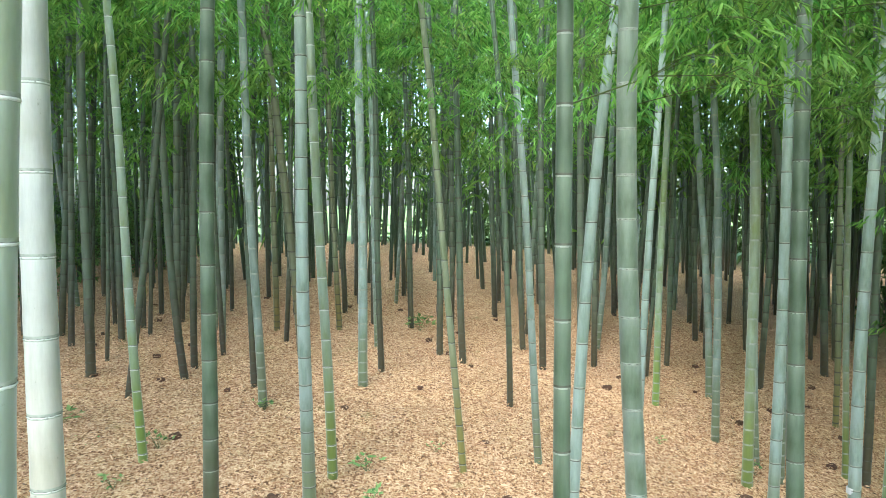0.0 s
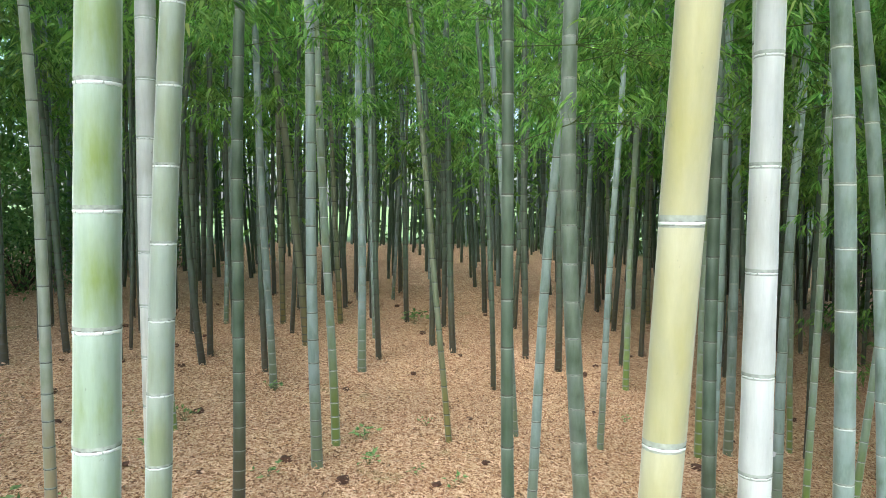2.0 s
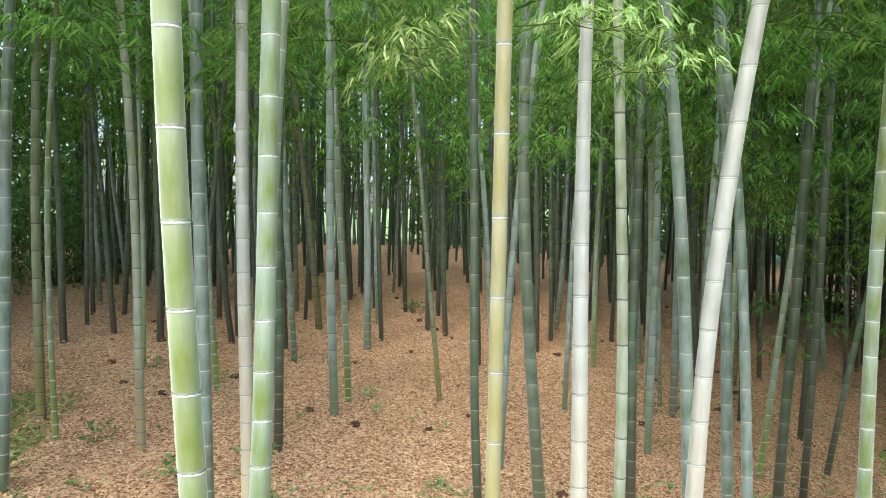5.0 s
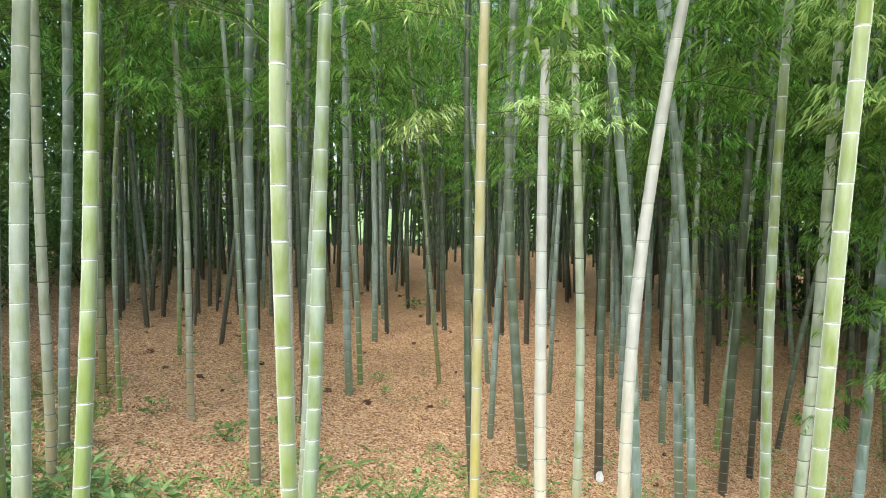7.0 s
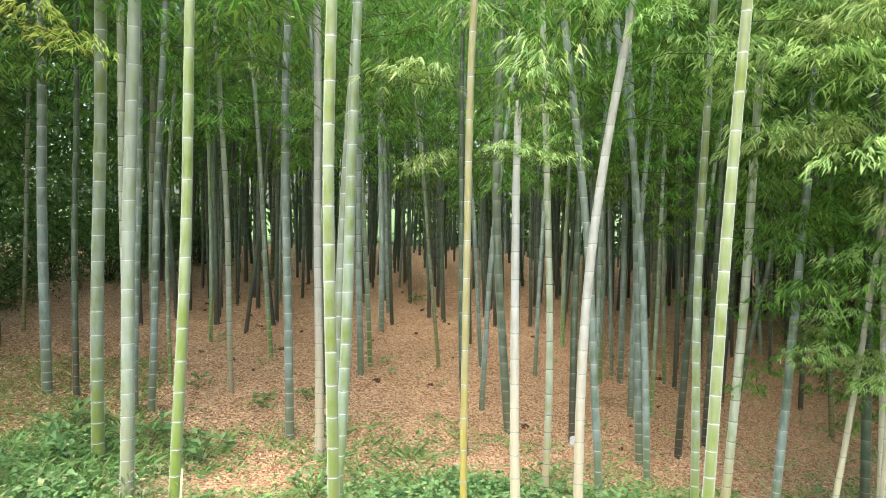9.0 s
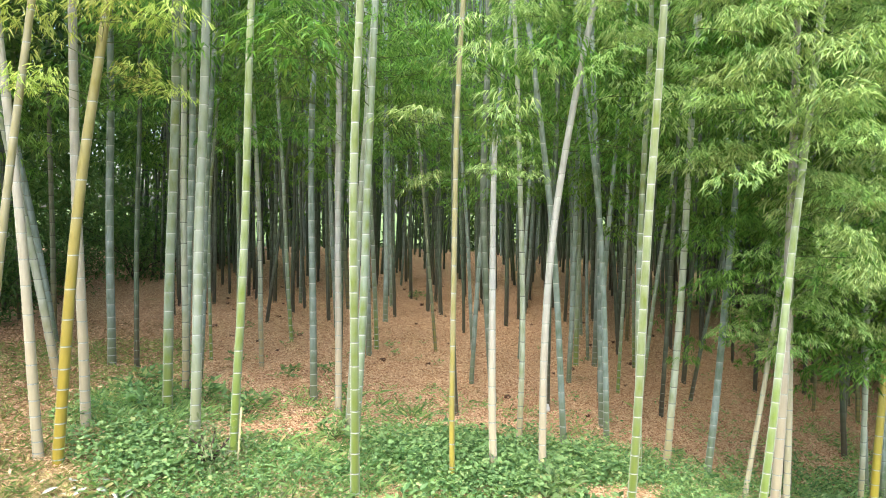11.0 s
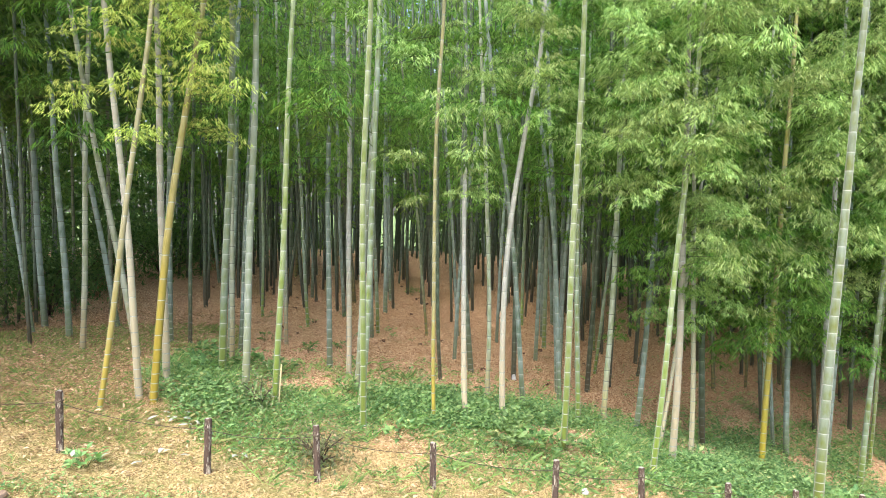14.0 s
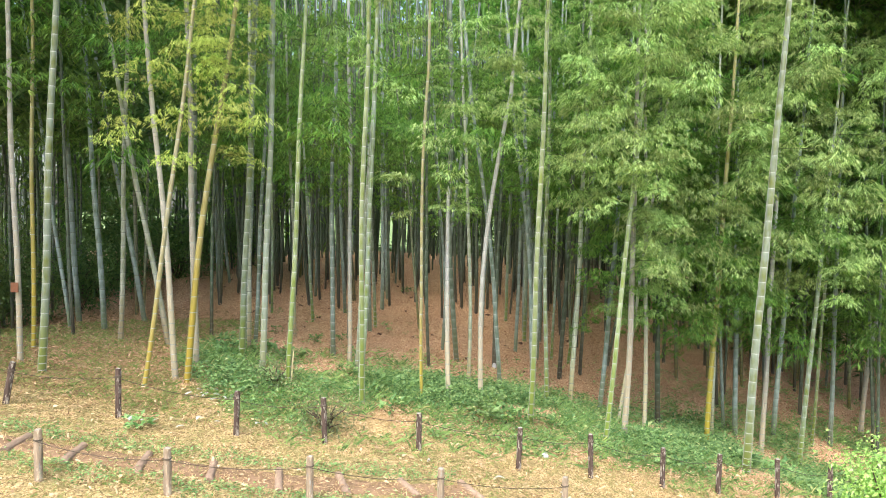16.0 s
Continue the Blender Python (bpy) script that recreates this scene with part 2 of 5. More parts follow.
def ground_material():
    """Leaf litter under the grove, straw on the open bank, green tinge between the two."""
    m, t, p = node_tree("leaf_litter_ground")
    fine = tex_noise(t, 60.0, 6, 0.8)
    mid = tex_noise(t, 5.0, 5, 0.65)
    big = tex_noise(t, 0.7, 3, 0.6)
    v = t.nodes.new("ShaderNodeTexVoronoi")
    c0 = t.nodes.new("ShaderNodeTexCoord")
    v.inputs["Scale"].default_value = 55.0
    t.links.new(c0.outputs["Object"], v.inputs["Vector"])
    v2 = t.nodes.new("ShaderNodeTexVoronoi")
    v2.inputs["Scale"].default_value = 100.0
    squash = t.nodes.new("ShaderNodeMapping")
    squash.inputs["Scale"].default_value, squash.inputs["Rotation"].default_value = (1.0, 0.45, 1.0), (0, 0, 0.6)
    t.links.new(c0.outputs["Object"], squash.inputs[0])
    t.links.new(squash.outputs[0], v2.inputs["Vector"])
    flakes = mix(t, 0.5, v.outputs["Color"], v2.outputs["Color"])
    one = t.nodes.new("ShaderNodeSeparateColor")
    t.links.new(flakes, one.inputs[0])
    litter = ramp(t, one.outputs[0], (0.14, (0.11, 0.055, 0.03)), (0.40, (0.45, 0.25, 0.135)), (0.58, (0.65, 0.415, 0.245)), (0.8, (0.86, 0.655, 0.44)))
    litter = mix(t, ramp(t, mid, (0.4, grey(0.0)), (0.72, grey(0.5))), litter, (0.36, 0.20, 0.125))
    litter = mix(t, 0.5, litter, ramp(t, fine, (0.3, grey(0.55)), (0.65, grey(1.1))), "MULTIPLY")
    moss = tex_noise(t, 1.6, 4, 0.7)
    litter = mix(t, ramp(t, moss, (0.6, grey(0.0)), (0.72, grey(0.45))), litter, (0.17, 0.20, 0.07))
    straw = ramp(t, one.outputs[1], (0.12, (0.12, 0.08, 0.042)), (0.42, (0.38, 0.28, 0.13)), (0.6, (0.51, 0.395, 0.20)), (0.88, (0.70, 0.57, 0.34)))
    straw = mix(t, ramp(t, mid, (0.42, grey(0.0)), (0.64, grey(0.75))), straw, (0.19, 0.205, 0.07))
    straw = mix(t, 0.5, straw, ramp(t, fine, (0.3, grey(0.5)), (0.65, grey(1.1))), "MULTIPLY")
    sep = t.nodes.new("ShaderNodeSeparateXYZ")
    t.links.new(c0.outputs["Object"], sep.inputs[0])
    edge = t.nodes.new("ShaderNodeMath")
    edge.operation = "MULTIPLY_ADD"
    t.links.new(big, edge.inputs[0])
    edge.inputs[1].default_value = 3.0
    t.links.new(sep.outputs["Y"], edge.inputs[2])
    zone = t.nodes.new("ShaderNodeMapRange")
    zone.inputs["From Min"].default_value, zone.inputs["From Max"].default_value = 0.4, 2.6
    t.links.new(edge.outputs[0], zone.inputs["Value"])
    c = mix(t, zone.outputs[0], straw, litter)
    lawn = t.nodes.new("ShaderNodeMapRange")
    lawn.inputs["From Min"].default_value, lawn.inputs["From Max"].default_value = 27.0, 33.0
    t.links.new(edge.outputs[0], lawn.inputs["Value"])
    c = mix(t, lawn.outputs[0], c, (0.16, 0.24, 0.09))
    c = mix(t, 0.5, c, ramp(t, big, (0.3, grey(0.72)), (0.7, grey(1.1))), "MULTIPLY")
    t.links.new(c, p.inputs["Base Color"])
    p.inputs["Roughness"].default_value = 0.9
    p.inputs["Specular IOR Level"].default_value = 0.15
    bump(t, p, one.outputs[0], 0.8, 0.02)
    return m


GROUND = ground_material()

# ---- ground ----
BANDS_Y = (-14, -3.4, -2.3, -1.2, 0.3, 2.5, 5.0, 8.0, 13.0, 20.0, 30.0, 60.0)
BANDS_Z = (-0.45, -0.40, -0.45, -0.45, -0.17, -0.10, 0.0, 0.15, 0.40, 0.65, 0.30, -0.6)
BANDS_FALL = (-0.17, -0.17, -0.17, -0.18, -0.17, -0.17, -0.12, -0.08, -0.06, -0.05, -0.03, 0.0)
BANDS_BOW = (0, 0, 0, 0, -0.01, -0.02, -0.015, -0.012, -0.008, -0.006, -0.003, 0)


def height(x, y):
    """The lie of the land: it falls to the east and swells to a low crest at the back of the grove."""
    y = min(max(y, BANDS_Y[0]), BANDS_Y[-1] - 1e-6)
    i = max(k for k in range(len(BANDS_Y) - 1) if BANDS_Y[k] <= y)
    f = (y - BANDS_Y[i]) / (BANDS_Y[i + 1] - BANDS_Y[i])
    f = f * f * (3 - 2 * f) * 0.5 + f * 0.5
    x = max(-12, min(12, x))
    a, b, c = (T[i] + (T[i + 1] - T[i]) * f for T in (BANDS_Z, BANDS_FALL, BANDS_BOW))
    return a + b * x + c * x * x


def mesh_of(name, verts, faces, materials, index=None, smooth=False):
    me = bpy.data.meshes.new(name)
    me.from_pydata([tuple(v) for v in verts], [], [tuple(f) for f in faces])
    for m in materials:
        me.materials.append(m)
    if index is not None:
        me.polygons.foreach_set("material_index", np.asarray(index, dtype=np.int32))
    if smooth:
        me.polygons.foreach_set("use_smooth", np.ones(len(faces), dtype=bool))
    me.update()
    return me


def spaced(lo, hi, step, far):
    inner = list(np.arange(lo, hi + 1e-6, step))
    out, d = [], step
    while not out or out[-1] < far:
        d *= 1.5
        out.append((out[-1] if out else 0.0) + d)
    return [lo - v for v in reversed(out)] + inner + [hi + v for v in out]


def build_ground():
    xs, ys = spaced(-10, 12, 0.2, 700), spaced(-6, 24, 0.2, 700)
    verts = [(x, y, height(x, y) + 0.025 * noise.noise((x * 1.3, y * 1.3, 0.0)) + 0.012 * noise.noise((x * 5, y * 5, 3.0))) for y in ys for x in xs]
    n = len(xs)
    faces = [(j * n + i, j * n + i + 1, (j + 1) * n + i + 1, (j + 1) * n + i) for j in range(len(ys) - 1) for i in range(n - 1)]
    return tagged(new("ground", mesh_of("ground", verts, faces, [GROUND], smooth=True)), "brown leaf litter ground sloping under the bamboo grove", "ground", kind="structure")


ground = build_ground()


# ---- leaves and sprays ----
def unit(v):
    return v / np.maximum(np.linalg.norm(v, axis=-1, keepdims=True), 1e-9)


def leaf_faces(base, way, length, width, rng, fold=0.25, sag=0.25, fine=False):
    """Folded pointed leaves, two triangles each, or four where fine; base, way: n x 3."""
    n = len(base)
    way = unit(way)
    side = unit(np.cross(way, rng.normal(size=(n, 3)) * 0.35 + np.array([0, 0, 1.0])))
    up = np.cross(side, way)
    L, W = length[:, None], width[:, None]
    drop = np.array([0, 0, 1.0]) * L * sag
    tip = base + way * L - drop
    if not fine:
        mid = base + way * L * 0.38 - drop * 0.12
        corners = [base, mid + side * W * 0.5 + up * W * fold, tip, mid - side * W * 0.5 + up * W * fold]
        shape = [[0, 1, 2], [0, 2, 3]]
    else:
        m1, m2 = base + way * L * 0.22 - drop * 0.05, base + way * L * 0.62 - drop * 0.35
        corners = [base, m1 + side * W * 0.5 + up * W * fold, m2 + side * W * 0.4 + up * W * fold, tip, m2 - side * W * 0.4 + up * W * fold, m1 - side * W * 0.5 + up * W * fold]
        shape = [[0, 1, 5], [1, 2, 4], [1, 4, 5], [2, 3, 4]]
    verts = np.stack(corners, axis=1).reshape(-1, 3)
    k = np.arange(n)[:, None] * len(corners)
    faces = np.concatenate([k + np.array([f]) for f in shape], axis=1).reshape(-1, 3)
    return verts, faces


def rod(points, radius, tip=0.4, sides=3):
    """A thin tapered stick along points."""
    points = np.asarray(points, dtype=float)
    n = len(points)
    verts, faces = [], []
    for i, p in enumerate(points):
        d = unit(points[min(i + 1, n - 1)] - points[max(i - 1, 0)])
        s = unit(np.cross(d, [0.13, 0.31, 0.94] if abs(d[2]) < 0.9 else [1.0, 0.1, 0.0]))
        u = np.cross(d, s)
        r = radius * (1 - (1 - tip) * i / (n - 1))
        for k in range(sides):
            a = 2 * math.pi * k / sides
            verts.append(p + r * (math.cos(a) * s + math.sin(a) * u))
    for i in range(n - 1):
        for k in range(sides):
            faces.append((i * sides + k, i * sides + (k + 1) % sides, (i + 1) * sides + (k + 1) % sides, (i + 1) * sides + k))
    return verts, faces


class Heap:
    """Collects sticks and leaves for one mesh."""

    def __init__(self):
        self.verts, self.faces, self.index, self.count = [], [], [], 0

    def add(self, verts, faces, slot=0):
        self.verts.extend(verts)
        self.faces.extend([tuple(int(i) + self.count for i in f) for f in faces])
        self.index.extend([slot] * len(faces))
        self.count += len(verts)
        return self


def spray_shape(seed, length, twigs, per_twig, leaf, rise=0.45, droop=0.6, fine=True):
    """One leafy branch that grows along +x from its node: sticks and leaves apart."""
    rng = np.random.default_rng(seed)
    sticks, leaves = Heap(), Heap()
    bow = rng.uniform(-0.2, 0.2)
    at = lambda s: np.array([length * s, length * bow * s * s, length * (rise * s - droop * s * s)])
    sticks.add(*rod([at(s) for s in (0, 0.33, 0.66, 1.0)], 0.0045, 0.35))
    bases, ways = [], []
    for k in range(twigs):
        s = 0.22 + 0.78 * (k + rng.uniform(0, 0.9)) / twigs
        p, d = at(s), unit(at(min(s + 0.05, 1.05)) - at(s - 0.05))
        turn = (1 if k % 2 else -1) * rng.uniform(0.35, 1.25)
        c, q = math.cos(turn), math.sin(turn)
        d = np.array([d[0] * c - d[1] * q, d[0] * q + d[1] * c, d[2] + rng.uniform(-0.15, 0.35)])
        reach = length * rng.uniform(0.2, 0.42) * (1.15 - 0.6 * s)
        walk_at = lambda u: p + unit(d) * reach * u - np.array([0, 0, 0.35 * reach * u * u])
        sticks.add(*rod([walk_at(u) for u in ((0, 0.5, 1.0) if fine else (0, 1.0))], 0.0022, 0.5))
        for j in range(per_twig):
            u = (1.0 if j % 3 else 0.55) + rng.normal() * 0.07
            bases.append(walk_at(u))
            spread = rng.normal(size=3) * np.array([0.6, 0.6, 0.3])
            ways.append(unit(d) * 0.75 + spread + np.array([0, 0, rng.uniform(-0.75, 0.05)]))
    n = len(bases)
    L = leaf * rng.uniform(0.65, 1.2, n)
    leaves.add(*leaf_faces(np.array(bases), np.array(ways), L, L * rng.uniform(0.15, 0.21, n), rng, fine=fine))
    return sticks, leaves


def tuft_shape(seed, length, clumps, per_clump, leaf, wide, rise=0.35, droop=0.45, fine=False, slim=0.18):
    """One arching branch along +x that carries domed clumps of narrow drooping leaves."""
    rng = np.random.default_rng(seed)
    sticks, leaves = Heap(), Heap()
    bow = rng.uniform(-0.25, 0.25)
    at = lambda s: np.array([length * s, length * bow * s * s, length * (rise * s - droop * s * s)])
    sticks.add(*rod([at(s) for s in (0, 0.4, 0.7, 1.0)], 0.0045, 0.35))
    bases, ways = [], []
    for k in range(clumps):
        s = 1.0 - 0.62 * k / max(1, clumps) - 0.1 * rng.random()
        side = (1 if k % 2 else -1) * (0.0 if k == 0 else rng.uniform(0.1, 0.3)) * length
        mid = at(s) + np.array([0.0, side, rng.uniform(-0.03, 0.08)])
        r = wide * (1.0 if k == 0 else rng.uniform(0.6, 0.95))
        for q in range(5):
            a = rng.uniform(0, 6.28)
            end = mid + r * 0.75 * np.array([math.cos(a), math.sin(a), rng.uniform(-0.2, 0.3)])
            ring = 3 if s < 0.75 else 6
            if fine:
                root = at(0.4 if ring == 3 else 0.7)
                sticks.add(*rod([root, (root + end) / 2 + np.array([0, 0, 0.04]), end], 0.002, 0.5))
            else:
                sticks.verts.append(end)
                sticks.faces.append((ring + q % 3, ring + (q + 1) % 3, sticks.count))
                sticks.index.append(0)
                sticks.count += 1
        n = max(6, int(per_clump * (r / wide) ** 1.5 / 5))
        a, out = rng.uniform(0, 6.28, n), np.sqrt(rng.uniform(0, 1, n))
        tips = mid + r * np.stack([np.cos(a) * out, np.sin(a) * out, 0.62 * np.sqrt(1 - out * out) + rng.uniform(-0.28, 0.1, n)], axis=1)
        fan = np.repeat(a, 5) + np.tile(np.linspace(-0.95, 0.95, 5), n) + rng.normal(size=n * 5) * 0.22
        dip = np.repeat(rng.uniform(-0.95, -0.3, n), 5) + rng.normal(size=n * 5) * 0.22
        bases.append(np.repeat(tips, 5, axis=0) + rng.normal(size=(n * 5, 3)) * 0.012)
        ways.append(np.stack([np.cos(fan), np.sin(fan), dip], axis=1))
    base, way = np.concatenate(bases), np.concatenate(ways)
    L = leaf * rng.uniform(0.65, 1.2, len(base))
    leaves.add(*leaf_faces(base, way, L, L * rng.uniform(slim * 0.8, slim * 1.2, len(base)), rng, fine=fine))
    return sticks, leaves


def spray_meshes(tag, seeds, leaf_mat, shape=spray_shape, **sizes):
    """Pairs of stick mesh and leaf mesh, and for deep rows both in one mesh."""
    out = []
    for s in seeds:
        sticks, leaves = shape(s, **sizes)
        a = mesh_of(tag + "_branch", sticks.verts, sticks.faces, [TWIG])
        b = mesh_of(tag + "_leaves", leaves.verts, leaves.faces, [leaf_mat])
        whole = Heap().add(sticks.verts, sticks.faces).add(leaves.verts, leaves.faces)
        out.append((a, b, mesh_of(tag + "_whole", whole.verts, whole.faces, [leaf_mat])))
    return out


SPRAYS = {
    "green": spray_meshes("green", range(10, 18), LEAF, tuft_shape, length=0.95, clumps=3, per_clump=105, leaf=0.088, wide=0.27),
    "light": spray_meshes("light", range(30, 38), LEAF_LIGHT, tuft_shape, length=0.85, clumps=2, per_clump=240, leaf=0.08, wide=0.31, droop=0.5),
    "mass": spray_meshes("mass", range(120, 126), LEAF, tuft_shape, length=0.95, clumps=3, per_clump=170, leaf=0.088, wide=0.32, droop=0.6),
    "deep": spray_meshes("deep", range(50, 56), LEAF, tuft_shape, length=0.95, clumps=3, per_clump=55, leaf=0.1, wide=0.34, slim=0.2),
    "mid": spray_meshes("mid", range(80, 86), LEAF, tuft_shape, length=0.95, clumps=3, per_clump=100, leaf=0.09, wide=0.3, fine=True, slim=0.15),
    "near": spray_meshes("near", range(90, 94), LEAF_LIGHT, tuft_shape, length=0.6, clumps=2, per_clump=95, leaf=0.085, wide=0.25, fine=True, slim=0.14),
    "yellow": spray_meshes("yellow", range(100, 106), LEAF_YELLOW, tuft_shape, length=0.8, clumps=3, per_clump=125, leaf=0.078, wide=0.3, droop=0.5),
    "bare": spray_meshes("bare", range(70, 74), LEAF_LIGHT, length=1.0, twigs=11, per_twig=2, leaf=0.06, rise=0.75, droop=0.2),
}


# ---- bamboo ----
def part(name, mesh, parent, label=""):
    ob = new(name, mesh)
    ob.parent = parent
    return tagged(ob, label) if label else ob


def node_heights(tall, rng, kind, joints=()):
    """Heights of the joints; joints: the height of one of them, the gap at the ground and its growth with height."""
    if joints:
        at, gap, grow = joints
        hs, h = [at], at
        while h > 0.12:
            h -= gap + grow * h
            hs.insert(0, h)
        h = at
        while h < tall:
            h += gap + grow * min(h, 5.0)
            hs.append(h)
        return [v for v in hs if 0.03 < v < tall]
    hs, h, gap = [], 0.05, 0.075
    most = 0.29 if kind == "gold" else rng.uniform(0.17, 0.24)
    while h < tall:
        hs.append(h)
        gap = min(gap * 1.13, most + 0.02 * rng.random() + 0.012 * max(0.0, h - 2.5))
        h += gap * rng.uniform(0.94, 1.06)
    return hs


def culm_mesh(radius, tall, lean, bend, away, kind, sides, ring_rows, seed, joints=(), cut=99.0):
    """A jointed stalk from below the ground: straight internodes, a swollen ridge at each joint."""
    rng = random.Random(seed)
    hs = [h for h in node_heights(tall, rng, kind, joints) if h < cut]
    wob = rng.uniform(0, 6.28)
    stops, last = [(-0.15, 1.1, 0, 0.0)], 0.0
    for h in hs:
        flare, gap = 1.0 + 0.06 * math.exp(-h * 5), h - last
        if ring_rows == 2 and sides > 11 and gap > 0.1:
            stops += [(h - gap * 0.6, flare, 0, 0.0), (h - gap * 0.22, flare * 0.995, 0, 0.45)]
        if ring_rows == 3:
            stops += [(h - 0.007, flare, 0, 0.5), (h, flare * 1.055, 1, 0.5), (h + 0.007, flare * 1.0, 1, 0.1)]
        else:
            stops += [(h - 0.006, flare, 0, 1.0), (h + 0.006, flare * 1.02, 1, 0.25)]
        last = h
    stops.append((min(tall, cut + 0.05), 1.0, 0, 0.0))
    verts, faces, index, bloom = [], [], [], []
    for i, (h, k, slot, wax) in enumerate(stops):
        cx, cy = sway(h, lean, bend, away, wob)
        r = thickness(h, tall, radius) * k
        bloom += [wax] * sides
        for s in range(sides):
            a = 2 * math.pi * s / sides
            verts.append((cx + r * math.cos(a), cy + r * math.sin(a), h))
        if i:
            for s in range(sides):
                o, q = (i - 1) * sides, i * sides
                faces.append((o + s, o + (s + 1) % sides, q + (s + 1) % sides, q + s))
                index.append(slot)
    faces.append(tuple(range(len(verts) - sides, len(verts))))
    index.append(0)
    me = mesh_of("culm", verts, faces, [CULM[kind], SCAR if kind in ("dark", "olive") else SCAR_PALE], index, smooth=True)
    me.attributes.new("bloom", "FLOAT", "POINT").data.foreach_set("value", np.array(bloom, dtype=np.float32))
    return me, hs, wob


def thickness(h, tall, radius):
    return radius * (1 - 0.8 * max(0.0, h / tall) ** 1.4)


def sway(h, lean, bend, away, wob):
    low, over = min(h, 4.5), max(0.0, h - 4.5)
    x = lean * h + bend * low * low + bend * 4.5 * over
    return x + 0.008 * math.sin(wob + h * 1.9), away * h + 0.008 * math.cos(wob + h * 1.5)


def ring_mesh(name, lower, upper):
    """A joint's wax band with the dark scar line over it, for a stalk of radius 1."""
    rows = [(-0.27, 1.008, 0), (-0.22, 1.04, 0), (-0.03, 1.055, 0), (0.0, 1.03, 1), (0.04, 1.01, 1)]
    verts, faces, index, sides = [], [], [], 10
    for i, (z, r, slot) in enumerate(rows):
        for s in range(sides):
            a = 2 * math.pi * s / sides
            verts.append((r * math.cos(a), r * math.sin(a), z))
        if i:
            for s in range(sides):
                faces.append(((i - 1) * sides + s, (i - 1) * sides + (s + 1) % sides, i * sides + (s + 1) % sides, i * sides + s))
                index.append(slot)
    return mesh_of(name, verts, faces, [lower, upper], index, smooth=True)


RING_WHITE = ring_mesh("white_node", WAX, SCAR)
RING_GREY = ring_mesh("grey_node", SCAR_PALE, SCAR)
RING_DARK = ring_mesh("dark_node", SCAR, SCAR_PALE)
WORDS = {
    "green": "green bamboo stalk with waxy white joint rings", "lime": "fresh bright green bamboo with white joint rings",
    "grey": "grey-green bamboo stalk with waxy bloom", "dark": "shaded dark green bamboo stalk in leaf litter",
    "pale": "pale grey-green bamboo stalk with dark joints", "white": "bleached white bamboo stalk with thin dark joints", "ivory": "ivory bleached bamboo stalk with thin dark joints",
    "sage": "pale sage-green bamboo stalk with thin white joint rings", "dusky": "dusky grey-green old bamboo stalk in leaf litter",
    "gold": "yellowing golden bamboo stalk among green ones", "cream": "cream-yellow bamboo stalk with a golden foot", "olive": "olive brown old bamboo stalk in leaf litter",
}
NUMBER = [0]


def spray_at(root, x, y, z, azimuth, pitch, size, family, rng, whole):
    a, b, c = rng.choice(SPRAYS[family])
    m = pose(x, y, z, 0, pitch, azimuth) @ Matrix.Diagonal((size, size, size * rng.uniform(0.85, 1.1), 1))
    if whole:
        ob = part("branch", c, root)
        ob.matrix_basis = m
    else:
        ob = part("branch", a, root)
        ob.matrix_basis = m
        part("leaves", b, ob, "yellow-green leaves" if family == "light" else "")
    return ob


def bamboo(x, y, radius, lean, bend, kind, away=0.0, tall=0.0, leaves=(), rings=-1.0, joints=(), cut=99.0):
    """One bamboo: stalk, joint rings up to the height rings, leafy branches.
    leaves: rows of (from height, to height, number, size, family, mean azimuth, spread)."""
    NUMBER[0] += 1
    rng = random.Random(1000 + NUMBER[0])
    tall = tall or 8.5 + 2.5 * rng.random()
    root = new("bamboo")
    root.location = (x, y, height(x, y))
    tagged(root, WORDS[kind], "bamboo", "bamboo grove")
    if rings < 0:
        rings = 4.6 if y < 3.2 else 3.2 if y < 5.5 else 0.0
    mesh, hs, wob = culm_mesh(radius, tall, lean, bend, away, kind, 14 if y < 3.5 else 10 if y < 6 else 8, 3 if rings == 0 else 2, NUMBER[0], joints, cut)
    culm = part("culm", mesh, root)
    for h in hs:
        if h < rings:
            ring = part("node", RING_WHITE if kind in ("green", "lime", "sage", "white", "ivory", "gold", "cream") or (kind == "grey" and y < 3) else RING_DARK if kind in ("pale", "grey") else RING_GREY, culm)
            cx, cy = sway(h, lean, bend, away, wob)
            r = thickness(h, tall, radius) * (1.0 + 0.06 * math.exp(-h * 5))
            ring.matrix_basis = pose(cx, cy, h) @ Matrix.Diagonal((r, r, 0.014 if kind in ("white", "ivory", "gold", "cream") else 0.02 if kind in ("pale", "grey", "sage") else 0.024, 1))
    for low, high, count, size, family, mean, spread in leaves or [((2.95 if x > 1.8 and y < 7 else 2.45) + 0.9 * rng.random(), 5.4, 12 if x > 2 else 8, 1.1, "deep" if y > 5 else "mid", -90, 180), (5.4, 7.5, 4 if x > 2 else 0, 1.1, "deep", 0, 180)]:
        for k in range(count):
            h = low + (high - low) * (k + rng.random() * 0.8) / count
            cx, cy = sway(h, lean, bend, away, wob)
            spray_at(root, cx, cy, h, mean + rng.uniform(-spread, spread), rng.uniform(-16, 14), size * rng.uniform(0.75, 1.2), family, rng, y > 4)
    return root


